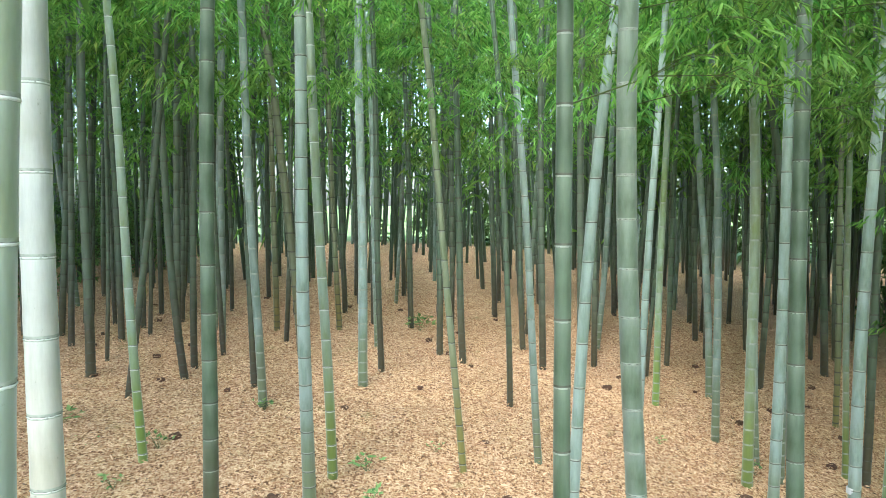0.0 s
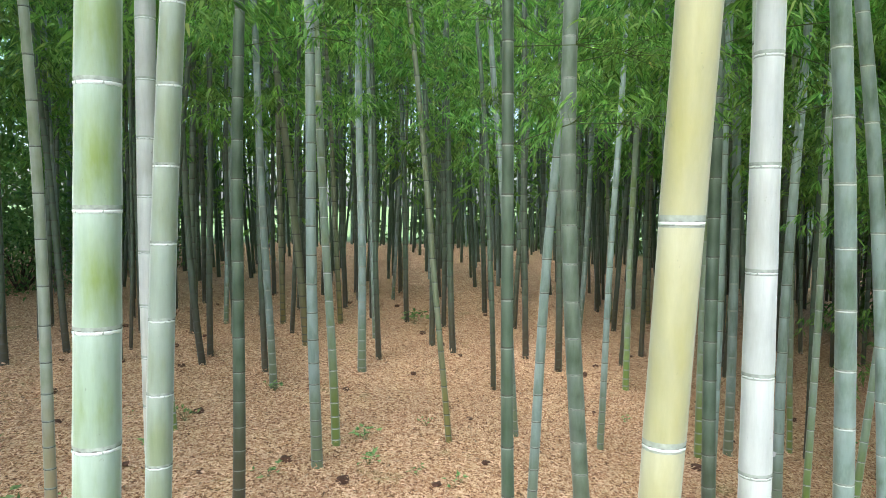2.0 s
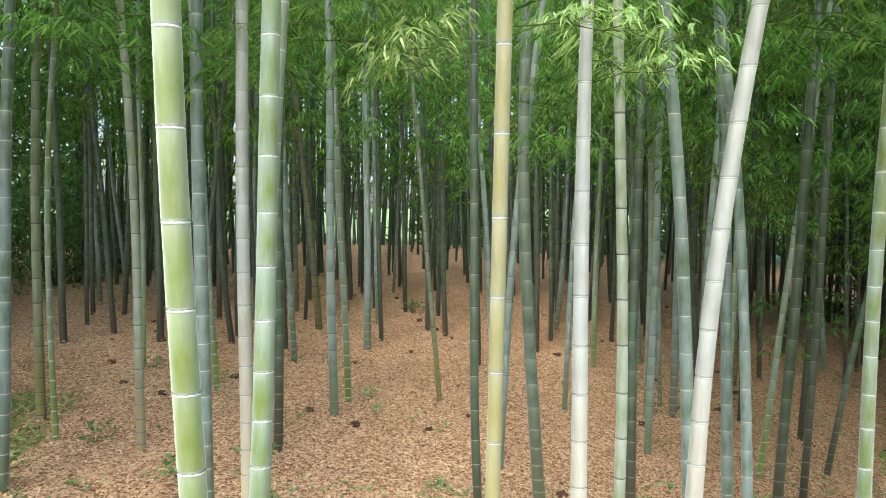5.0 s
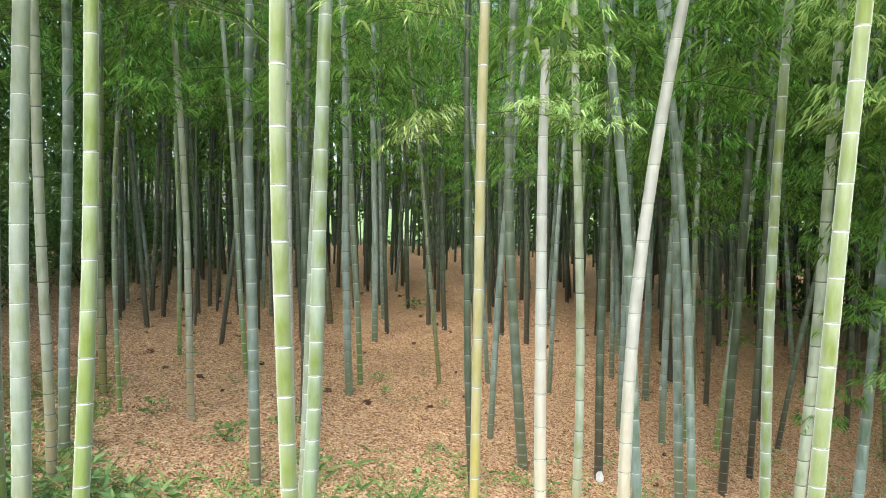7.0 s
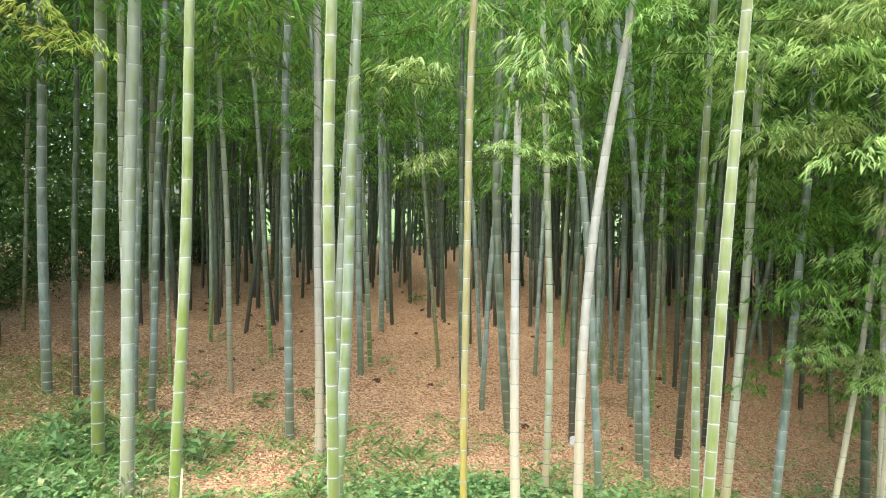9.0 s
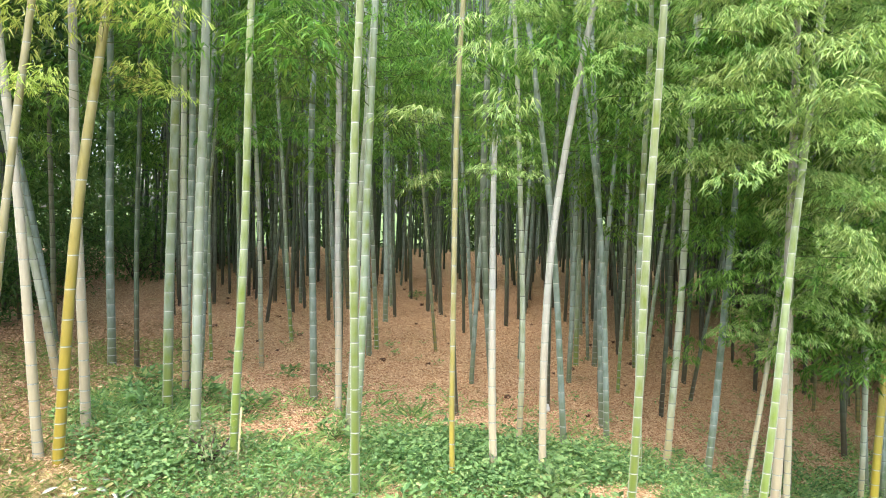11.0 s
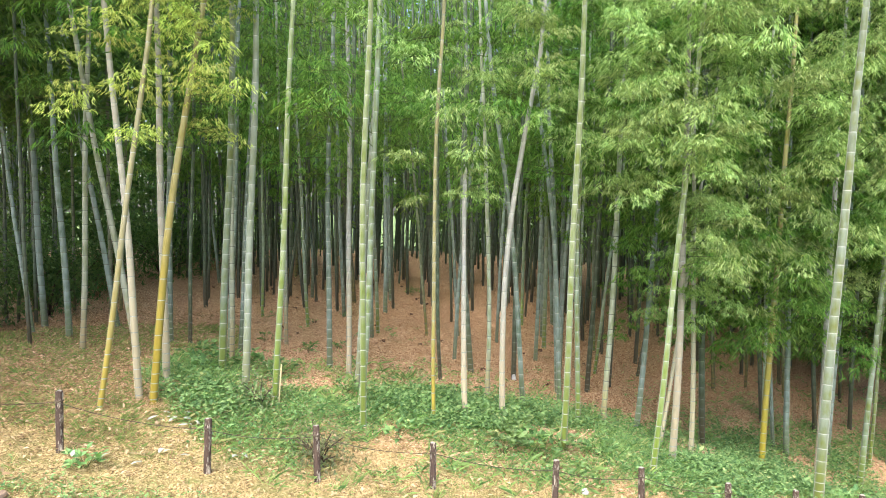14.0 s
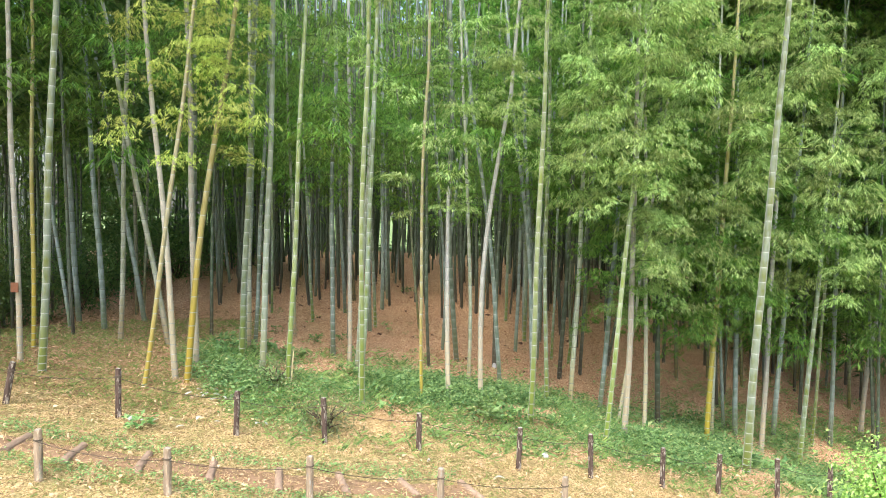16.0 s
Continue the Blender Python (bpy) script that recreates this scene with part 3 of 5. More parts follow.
# the front rows and the clearing, one by one
bamboo(-4.82, -0.68, 0.035, -0.023, 0.000, "ivory", leaves=[(3.9, 7.5, 6, 1.0, "green", 0, 180)])
bamboo(-5.09, 0.10, 0.030, 0.009, 0.000, "gold")
bamboo(-4.39, -0.96, 0.047, 0.049, 0.000, "green", leaves=[(4.3, 8, 7, 1.0, "green", 0, 180)])
bamboo(-6.42, 3.70, 0.036, -0.134, 0.000, "grey")
bamboo(-6.66, 4.52, 0.054, -0.056, 0.000, "grey")
bamboo(-5.45, 3.02, 0.048, -0.062, 0.000, "grey")
bamboo(-4.47, 1.46, 0.038, 0.028, 0.000, "pale")
bamboo(-5.13, 4.02, 0.047, -0.181, 0.000, "grey")
bamboo(-3.63, 1.26, 0.042, -0.197, 0.002, "pale")
bamboo(-3.17, -0.84, 0.031, 0.155, -0.004, "cream", leaves=[(3.7, 6.8, 18, 0.75, "yellow", -60, 140)])
bamboo(-2.92, -0.40, 0.039, -0.063, -0.004, "ivory", leaves=[(3.1, 6.8, 18, 0.7, "yellow", -60, 120)])
bamboo(-2.76, -0.46, 0.043, 0.080, 0.012, "gold", leaves=[(2.75, 6.8, 48, 0.8, "yellow", -60, 130)])
bamboo(-2.86, 0.20, 0.042, -0.016, -0.001, "ivory")
bamboo(-3.700, 2.550, 0.048, 0.0200, 0.0000, "grey", away=-0.030)
bamboo(-3.340, 2.400, 0.029, 0.0200, 0.0000, "dark", away=0.000)
bamboo(-2.387, 0.830, 0.046, 0.0701, -0.0014, "green", away=-0.094, leaves=[(4.2, 7.5, 7, 0.9, "green", 0, 180)], joints=(1.729, 0.1488, 0.0223))
bamboo(-2.48, 1.57, 0.034, 0.040, -0.003, "pale", away=-0.08)
bamboo(-1.949, 0.291, 0.045, 0.0519, -0.0029, "sage", away=-0.028, leaves=[(4.4, 7.5, 7, 0.8, "light", -40, 150)], joints=(1.645, 0.130, 0.0367))
bamboo(-1.51, -0.01, 0.037, 0.047, -0.001, "lime", away=-0.00, leaves=[(4.7, 7.5, 7, 0.8, "light", -40, 150)], joints=(2.022, 0.1397, 0.0493))
bamboo(-1.16, 1.84, 0.040, -0.036, 0.008, "grey", away=0.02, joints=(1.623, 0.1118, 0.036))
bamboo(-0.865, 1.554, 0.036, 0.0109, -0.0038, "white", away=-0.002, joints=(2.148, 0.1123, 0.0345))
bamboo(-0.462, -0.237, 0.036, -0.0083, 0.0070, "lime", away=-0.133, leaves=[(2.6, 4.4, 7, 0.8, "bare", 150, 60), (4.0, 7.5, 9, 0.7, "light", -40, 150)], joints=(1.899, 0.164, 0.0214))
bamboo(-0.544, 0.295, 0.038, 0.0602, -0.0053, "green", away=0.013, joints=(1.831, 0.112, 0.04))
bamboo(0.343, 0.254, 0.024, -0.0359, 0.0103, "cream", away=-0.164, leaves=[(2.6, 2.66, 2, 0.5, "near", 170, 25), (2.62, 2.7, 2, 0.55, "near", -20, 30), (2.98, 3.06, 2, 0.85, "near", 175, 22), (3.08, 3.2, 2, 0.8, "near", -5, 30), (3.3, 5.6, 13, 0.65, "near", -60, 160), (5.6, 7.5, 4, 0.7, "light", 0, 180)], joints=(2.163, 0.212, 0.01))
bamboo(0.41, 2.14, 0.027, -0.055, 0.010, "dark", away=-0.03, leaves=[(2.35, 3.2, 3, 0.65, "mid", 30, 80), (3.4, 7.5, 5, 1.0, "green", 0, 180)])
bamboo(0.731, 0.558, 0.035, -0.0587, 0.0147, "white", away=-0.013, leaves=[(2.7, 3.1, 6, 0.7, "near", -30, 110)], tall=5.6, cut=3.1, joints=(2.117, 0.1494, 0.0213))
bamboo(1.05, 1.44, 0.030, 0.014, -0.011, "pale", away=-0.05)
bamboo(1.203, 0.809, 0.036, -0.0504, 0.0283, "white", away=-0.092, leaves=[(3.4, 7.0, 22, 0.8, "light", -60, 150)], joints=(2.257, 0.1446, 0.0237))
bamboo(1.58, 1.79, 0.035, -0.067, -0.012, "grey", away=-0.13, joints=(2.241, 0.19, 0.006))
bamboo(2.117, 4.522, 0.036, 0.0241, 0.0005, "grey", away=0.037)
bamboo(1.879, 0.156, 0.038, 0.0100, 0.0003, "lime", away=-0.095, leaves=[(3.5, 7.5, 26, 0.75, "light", -60, 140)], joints=(2.295, 0.1513, 0.0229))
bamboo(2.29, 1.40, 0.034, -0.056, 0.008, "green", away=-0.08, leaves=[(3.2, 7.5, 16, 0.9, "green", 0, 180)])
bamboo(2.77, 1.97, 0.040, 0.042, -0.004, "pale", away=-0.05, leaves=[(3.3, 7.0, 18, 0.95, "mass", -60, 130)])
bamboo(3.302, 2.195, 0.041, 0.0961, -0.0066, "grey", away=0.010, leaves=[(1.4, 3.0, 12, 0.75, "mass", -70, 100), (3.0, 7.0, 16, 0.95, "mass", -40, 110)])
bamboo(2.90, -0.02, 0.034, 0.088, -0.001, "lime", leaves=[(1.95, 2.5, 4, 0.8, "green", 60, 60), (2.3, 3.3, 9, 0.8, "light", 0, 60), (3.4, 7.2, 50, 0.95, "light", -80, 120)])
bamboo(3.32, 0.57, 0.044, 0.039, -0.006, "ivory", leaves=[(2.6, 3.3, 6, 0.9, "light", -20, 80), (3.3, 7.0, 44, 1.0, "light", -90, 120)])
bamboo(3.48, 1.57, 0.026, 0.128, 0.000, "ivory", leaves=[(1.65, 2.1, 6, 0.62, "light", 210, 60), (2.3, 3.6, 5, 0.8, "light", -90, 100), (2.9, 6.0, 10, 0.95, "mass", -60, 150)])
bamboo(3.86, 1.44, 0.034, -0.003, -0.004, "ivory", leaves=[(1.8, 2.7, 8, 0.75, "light", -60, 90), (2.6, 7.0, 16, 0.95, "mass", -60, 130)])
bamboo(4.40, 2.54, 0.047, -0.017, 0.000, "dark", leaves=[(1.3, 1.9, 4, 0.8, "deep", -90, 120), (1.7, 7.0, 18, 0.95, "mass", -60, 150)])
bamboo(4.99, 1.81, 0.044, 0.045, 0.000, "gold", leaves=[(2.0, 3.4, 10, 1.05, "mass", -80, 110), (3.0, 7.5, 44, 1.05, "light", -95, 110)])
bamboo(5.46, 2.80, 0.034, -0.007, 0.000, "pale", leaves=[(1.7, 7.0, 26, 1.05, "mass", -60, 150)])
bamboo(5.94, 3.51, 0.030, -0.054, 0.000, "grey", leaves=[(2.0, 8.0, 18, 1.1, "mass", -60, 150)])
bamboo(6.16, 3.47, 0.046, -0.024, 0.000, "grey", leaves=[(1.9, 8.0, 18, 1.1, "mass", -60, 150)])
bamboo(5.00, 0.29, 0.058, 0.050, 0.002, "green", leaves=[(2.4, 6.0, 9, 0.9, "bare", 20, 150), (4.4, 7.5, 8, 0.9, "light", 0, 180)])
bamboo(6.56, 3.24, 0.045, 0.025, 0.000, "white", leaves=[(1.9, 2.9, 4, 0.9, "deep", -70, 130), (2.9, 8.0, 24, 1.15, "light", -70, 130)])
bamboo(7.15, 4.08, 0.048, 0.061, 0.000, "grey", leaves=[(1.9, 8.0, 20, 1.15, "mass", -60, 150)])
bamboo(7.29, 3.32, 0.045, 0.085, -0.003, "green", leaves=[(3.0, 8.0, 28, 1.15, "light", -80, 130)])
bamboo(8.03, 4.28, 0.032, 0.048, 0.000, "lime", leaves=[(1.7, 2.9, 5, 1.0, "deep", -60, 150), (2.9, 8.0, 22, 1.2, "light", -60, 150)])
bamboo(8.59, 4.62, 0.044, -0.003, 0.000, "grey", leaves=[(1.6, 9.5, 34, 1.2, "mass", -60, 150)])
bamboo(10.08, 6.08, 0.054, -0.004, 0.036, "white", leaves=[(1.9, 10.0, 34, 1.2, "mass", -90, 150)], tall=11)
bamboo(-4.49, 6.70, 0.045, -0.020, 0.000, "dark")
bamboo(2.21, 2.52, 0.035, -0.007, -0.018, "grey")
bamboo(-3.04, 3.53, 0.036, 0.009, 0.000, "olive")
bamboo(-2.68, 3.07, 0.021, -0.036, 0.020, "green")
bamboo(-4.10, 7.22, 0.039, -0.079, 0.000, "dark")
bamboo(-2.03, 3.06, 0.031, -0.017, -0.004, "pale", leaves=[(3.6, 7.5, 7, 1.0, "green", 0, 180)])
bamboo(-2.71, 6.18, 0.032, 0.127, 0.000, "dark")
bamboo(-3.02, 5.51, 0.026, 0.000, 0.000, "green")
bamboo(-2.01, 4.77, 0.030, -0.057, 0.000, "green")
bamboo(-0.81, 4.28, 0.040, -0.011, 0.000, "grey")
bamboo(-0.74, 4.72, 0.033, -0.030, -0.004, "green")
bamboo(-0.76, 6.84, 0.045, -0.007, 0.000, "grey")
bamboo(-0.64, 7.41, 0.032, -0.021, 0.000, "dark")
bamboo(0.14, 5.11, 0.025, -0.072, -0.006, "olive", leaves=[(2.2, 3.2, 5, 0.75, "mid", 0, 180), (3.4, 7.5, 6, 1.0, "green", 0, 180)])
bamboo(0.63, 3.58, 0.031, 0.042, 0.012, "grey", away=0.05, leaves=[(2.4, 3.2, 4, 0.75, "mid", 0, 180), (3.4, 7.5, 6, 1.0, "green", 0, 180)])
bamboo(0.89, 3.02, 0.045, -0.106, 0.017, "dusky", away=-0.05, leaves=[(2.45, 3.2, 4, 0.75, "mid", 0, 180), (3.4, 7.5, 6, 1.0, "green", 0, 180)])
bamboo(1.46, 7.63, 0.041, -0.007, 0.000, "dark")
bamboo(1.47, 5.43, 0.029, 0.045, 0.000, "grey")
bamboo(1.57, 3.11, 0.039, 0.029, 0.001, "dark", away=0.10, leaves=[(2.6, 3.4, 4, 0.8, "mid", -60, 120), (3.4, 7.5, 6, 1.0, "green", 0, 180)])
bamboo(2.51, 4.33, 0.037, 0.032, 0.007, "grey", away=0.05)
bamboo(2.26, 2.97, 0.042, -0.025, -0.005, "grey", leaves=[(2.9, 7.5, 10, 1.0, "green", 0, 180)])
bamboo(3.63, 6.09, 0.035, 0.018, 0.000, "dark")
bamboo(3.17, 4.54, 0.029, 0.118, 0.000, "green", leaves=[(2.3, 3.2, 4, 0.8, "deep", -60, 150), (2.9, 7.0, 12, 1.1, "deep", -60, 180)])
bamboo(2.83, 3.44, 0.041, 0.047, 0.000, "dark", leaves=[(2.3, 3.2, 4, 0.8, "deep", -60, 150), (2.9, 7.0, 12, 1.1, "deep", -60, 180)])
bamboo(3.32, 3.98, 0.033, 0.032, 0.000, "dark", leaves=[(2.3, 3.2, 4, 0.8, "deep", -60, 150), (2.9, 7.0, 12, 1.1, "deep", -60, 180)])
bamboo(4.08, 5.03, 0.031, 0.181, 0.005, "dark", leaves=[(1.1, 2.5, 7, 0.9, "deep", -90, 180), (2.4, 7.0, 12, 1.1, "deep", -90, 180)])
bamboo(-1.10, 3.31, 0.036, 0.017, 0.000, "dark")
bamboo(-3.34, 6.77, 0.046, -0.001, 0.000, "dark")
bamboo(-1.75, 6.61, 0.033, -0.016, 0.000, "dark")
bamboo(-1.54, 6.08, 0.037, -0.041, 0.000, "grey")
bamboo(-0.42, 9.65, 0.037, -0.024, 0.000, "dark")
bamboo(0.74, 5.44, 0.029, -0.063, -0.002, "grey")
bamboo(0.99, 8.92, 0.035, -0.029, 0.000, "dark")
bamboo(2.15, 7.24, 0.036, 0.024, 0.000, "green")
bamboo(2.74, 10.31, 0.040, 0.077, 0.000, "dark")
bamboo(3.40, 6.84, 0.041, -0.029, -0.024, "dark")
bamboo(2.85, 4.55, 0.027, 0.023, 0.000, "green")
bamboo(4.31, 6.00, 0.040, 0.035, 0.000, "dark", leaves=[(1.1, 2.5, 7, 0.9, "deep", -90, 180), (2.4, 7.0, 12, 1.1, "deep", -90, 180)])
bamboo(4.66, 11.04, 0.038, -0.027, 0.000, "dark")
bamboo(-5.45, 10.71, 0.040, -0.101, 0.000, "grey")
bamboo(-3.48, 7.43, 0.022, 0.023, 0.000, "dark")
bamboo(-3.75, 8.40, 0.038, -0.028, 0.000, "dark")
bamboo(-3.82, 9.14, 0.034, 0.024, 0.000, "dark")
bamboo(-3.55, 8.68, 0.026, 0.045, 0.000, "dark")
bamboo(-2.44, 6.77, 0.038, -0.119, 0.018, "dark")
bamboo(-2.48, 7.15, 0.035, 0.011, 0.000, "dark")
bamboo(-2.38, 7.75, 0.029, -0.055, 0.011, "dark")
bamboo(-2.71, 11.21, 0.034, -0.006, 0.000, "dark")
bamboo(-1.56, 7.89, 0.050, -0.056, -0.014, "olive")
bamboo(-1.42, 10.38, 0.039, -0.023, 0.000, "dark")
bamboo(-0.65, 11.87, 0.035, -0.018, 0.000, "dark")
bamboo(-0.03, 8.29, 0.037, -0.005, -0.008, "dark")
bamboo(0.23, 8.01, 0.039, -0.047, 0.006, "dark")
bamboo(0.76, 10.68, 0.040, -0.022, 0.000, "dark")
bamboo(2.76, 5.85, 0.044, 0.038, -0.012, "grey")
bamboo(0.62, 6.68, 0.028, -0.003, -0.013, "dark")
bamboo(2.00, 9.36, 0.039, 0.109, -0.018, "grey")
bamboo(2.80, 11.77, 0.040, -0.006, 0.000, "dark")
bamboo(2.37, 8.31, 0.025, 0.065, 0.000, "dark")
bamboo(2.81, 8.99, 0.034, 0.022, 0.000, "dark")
bamboo(4.07, 11.88, 0.040, -0.008, 0.000, "dark")
bamboo(2.90, 7.77, 0.041, -0.039, -0.010, "grey")
bamboo(2.50, 6.52, 0.037, 0.011, -0.013, "grey")
bamboo(2.42, 5.63, 0.043, 0.021, -0.010, "green")
bamboo(2.73, 6.17, 0.028, -0.042, 0.000, "grey")
bamboo(5.22, 9.79, 0.052, -0.044, 0.000, "dark")
bamboo(4.12, 7.47, 0.031, -0.012, 0.000, "olive")
bamboo(3.50, 6.18, 0.028, -0.019, 0.000, "green")
bamboo(6.16, 10.29, 0.046, -0.014, 0.000, "dark")
bamboo(5.43, 10.58, 0.032, -0.002, 0.000, "dark")
bamboo(-0.68, 0.94, 0.033, 0.055, -0.000, "sage", joints=(1.893, 0.144, 0.0216))
bamboo(-2.63, 2.05, 0.040, 0.027, 0.000, "grey", joints=(1.9, 0.13, 0.02))
bamboo(-2.52, 2.15, 0.034, 0.048, 0.000, "grey", joints=(1.8, 0.11, 0.03))

# ---- deeper rows of the grove ----
PLACED = [(o.location.x, o.location.y) for o in scene.objects if o.name.startswith("bamboo")]


def scatter(count, x_at, y_lo, y_hi, gap, seed, taken):
    rng = random.Random(seed)
    out = []
    for _ in range(count * 30):
        if len(out) >= count:
            break
        y = rng.uniform(y_lo, y_hi)
        x = rng.uniform(*x_at(y))
        if not (y > 7 and abs(x + 0.525 * y + 2.4) < 1.7) and all((x - a) ** 2 + (y - b) ** 2 > gap * gap for a, b in taken[-900:]):
            taken.append((x, y))
            out.append((x, y))
    return out


# mostly the dark kind, whose colour carries the shade of the deep rows
SHARED = []
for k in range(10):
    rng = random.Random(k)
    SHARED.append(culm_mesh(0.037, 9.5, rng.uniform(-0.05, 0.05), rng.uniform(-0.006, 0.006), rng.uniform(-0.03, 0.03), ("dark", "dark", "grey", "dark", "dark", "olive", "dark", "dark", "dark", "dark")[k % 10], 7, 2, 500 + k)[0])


def row_bamboo(x, y, rng, sprays, low, family="deep", top=6.5):
    root = new("bamboo")
    root.location = (x, y, height(x, y))
    root.rotation_euler = (rng.uniform(-0.02, 0.02), rng.uniform(-0.04, 0.04), rng.uniform(0, 6.28))
    mesh = rng.choice(SHARED)
    s = rng.uniform(0.75, 1.15)
    culm = part("culm", mesh, root)
    culm.scale = (s, s, rng.uniform(0.9, 1.15))
    kind = "grey" if "grey" in mesh.materials[0].name else "olive" if "olive" in mesh.materials[0].name else "dark"
    tagged(root, WORDS[kind], "bamboo", "bamboo grove")
    for k in range(sprays):
        h = low + (top - low) * (k + rng.random()) / sprays
        spray_at(root, 0, 0, h, rng.uniform(0, 360), rng.uniform(-18, 12), rng.uniform(1.0, 1.6), family, rng, True)


rng = random.Random(77)
for x, y in scatter(110, lambda y: (-0.62 * (y + 4) - 1.5, 0.62 * (y + 4) + 2.5), 8.0, 12.5, 0.5, 5, PLACED):
    row_bamboo(x, y, rng, 7 if x > 1.5 else 6, 2.1 + 0.8 * rng.random(), top=6.5 if x > 1.5 else 5.6)
for x, y in scatter(30, lambda y: (-11, -5.5), 1.0, 9.0, 0.9, 6, PLACED):
    row_bamboo(x, y, rng, 5, 4.0 + rng.random())
for x, y in scatter(36, lambda y: (5.5, 13.0), 4.0, 11.0, 0.8, 7, PLACED):
    row_bamboo(x, y, rng, 11, 2.2 + rng.random())

for x, y in scatter(9, lambda y: (-9.0, -6.2), -2.2, 1.6, 0.9, 17, PLACED):
    row_bamboo(x, y, rng, 7, 3.6 + rng.random())

# unseen bamboos beyond the right edge, added to shade the interior
for x, y in scatter(13, lambda y: (9.2, 13.5), -1.0, 4.0, 0.9, 19, PLACED):
    row_bamboo(x, y, rng, 10, 1.6 + rng.random())
# bamboos always out of view at front left, added to darken that side
for x, y in scatter(12, lambda y: (-9.5, -5.8), -6.0, -2.6, 0.9, 20, PLACED):
    row_bamboo(x, y, rng, 6, 3.4 + rng.random())


def far_grove():
    """Stalks and leaves at the back of the grove, too many to count."""
    rng = random.Random(9)
    stalks = Heap()
    spots = scatter(760, lambda y: (-0.7 * (y + 4) - 3, 0.7 * (y + 4) + 4), 12.0, 27.0, 0.45, 8, PLACED)
    for x, y in spots:
        r, z = rng.uniform(0.028, 0.05), height(x, y) - 0.1
        lx, ly = rng.gauss(0, 0.03), rng.gauss(0, 0.03)
        pts = [(x + lx * h + 0.05 * math.sin(h + x), y + ly * h, z + h) for h in (0, 2.5, 5, 9)]
        # slot 0 is the dark skin with shade in its colour
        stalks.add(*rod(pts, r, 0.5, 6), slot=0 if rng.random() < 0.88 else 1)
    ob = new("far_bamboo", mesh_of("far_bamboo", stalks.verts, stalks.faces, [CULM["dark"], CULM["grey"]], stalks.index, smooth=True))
    tagged(ob, "crowded dark bamboo stalks at the back of the grove", "bamboo", kind="stuff")
    g = np.random.default_rng(4)
    n = 135000
    y = g.uniform(11.5, 30.0, n)
    x = g.uniform(-1, 1, n) * (0.72 * (y + 5) + 3)
    z = g.uniform(0, 1, n) ** 1.05 * 9.0 + 2.1 + 0.09 * (y - 12) + 0.7 * np.sin(x * 1.1 + y * 0.7)
    keep = np.sin(x * 2.3 + 1.7 * np.sin(z * 1.9)) + np.sin(z * 2.9 + y) + g.normal(size=n) * 0.6 > -0.7
    keep &= (abs(x + 0.525 * y + 2.4) > 1.8) | (z > 6.0)
    keep &= (x > -0.42 * (y + 4)) | (z > 5.2 + 0.1 * (y - 12)) | (g.random(n) < 0.12)
    base = np.stack([x, y, z], axis=1)[keep]
    m = len(base)
    L = g.uniform(0.2, 0.38, m)
    verts, faces = leaf_faces(base, g.normal(size=(m, 3)) * np.array([1, 1, 0.4]) + np.array([0, 0, -0.55]), L, L * 0.2, g)
    ob = new("far_foliage", mesh_of("far_foliage", verts, faces, [LEAF]))
    tagged(ob, "dense green bamboo leaves at the back of the grove", "foliage", kind="stuff")
    # evergreen sides that block light; the first reaches low in place of shade
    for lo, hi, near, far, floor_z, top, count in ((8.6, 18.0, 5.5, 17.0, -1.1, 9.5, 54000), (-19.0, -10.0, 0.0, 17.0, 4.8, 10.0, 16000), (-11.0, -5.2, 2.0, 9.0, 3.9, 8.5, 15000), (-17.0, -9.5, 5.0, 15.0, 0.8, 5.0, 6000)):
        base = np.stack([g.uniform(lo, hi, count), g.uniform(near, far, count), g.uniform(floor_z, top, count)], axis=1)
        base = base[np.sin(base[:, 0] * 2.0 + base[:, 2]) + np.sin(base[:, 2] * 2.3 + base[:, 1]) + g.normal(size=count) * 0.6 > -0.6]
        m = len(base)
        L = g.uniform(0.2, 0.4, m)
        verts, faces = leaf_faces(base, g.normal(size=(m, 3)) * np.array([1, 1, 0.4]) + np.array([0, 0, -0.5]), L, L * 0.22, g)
        tagged(new("side_foliage", mesh_of("side_foliage", verts, faces, [LEAF_SHRUB])), "dense dark evergreen leaves added to darken the side of the grove", "foliage", kind="stuff")
    count = 26000
    y = g.uniform(12.0, 26.0, count)
    base = np.stack([-0.525 * y - 2.4 + g.uniform(-2.2, 2.2, count), y, 1.2 + 5.0 * g.random(count)], axis=1)
    base = base[np.sin(base[:, 0] * 2.0 + base[:, 2] * 1.3) + np.sin(base[:, 2] * 2.1 + base[:, 1] * 0.35) + g.normal(size=count) * 0.2 > -0.05]
    L = g.uniform(0.15, 0.3, len(base))
    verts, faces = leaf_faces(base, g.normal(size=(len(base), 3)), L, L * 0.4, g)
    tagged(new("thin_foliage", mesh_of("thin_foliage", verts, faces, [LEAF_SHRUB])), "thin dark leaves before an open bright gap", "foliage", kind="stuff")
    # high leaves added to block light, mostly unseen; far bands close sky gaps
    for x0, x1, y0, y1, count in ((-15.0, -3.8, -4.2, 13.0, 12500), (4.5, 16.0, 1.0, 14.0, 34000), (1.5, 7.0, 5.0, 14.0, 5000), (-16.0, 18.0, 20.0, 30.0, 9000), (-20.0, 28.0, 30.0, 37.0, 34000)):
        base = np.stack([g.uniform(x0, x1, count), g.uniform(y0, y1, count), g.uniform(7.6, 11.5, count)], axis=1)
        if y0 > 15:
            base[:, 2] = g.uniform(7.0, 17.0, count) + 0.25 * np.maximum(0.0, base[:, 1] - 30.0)
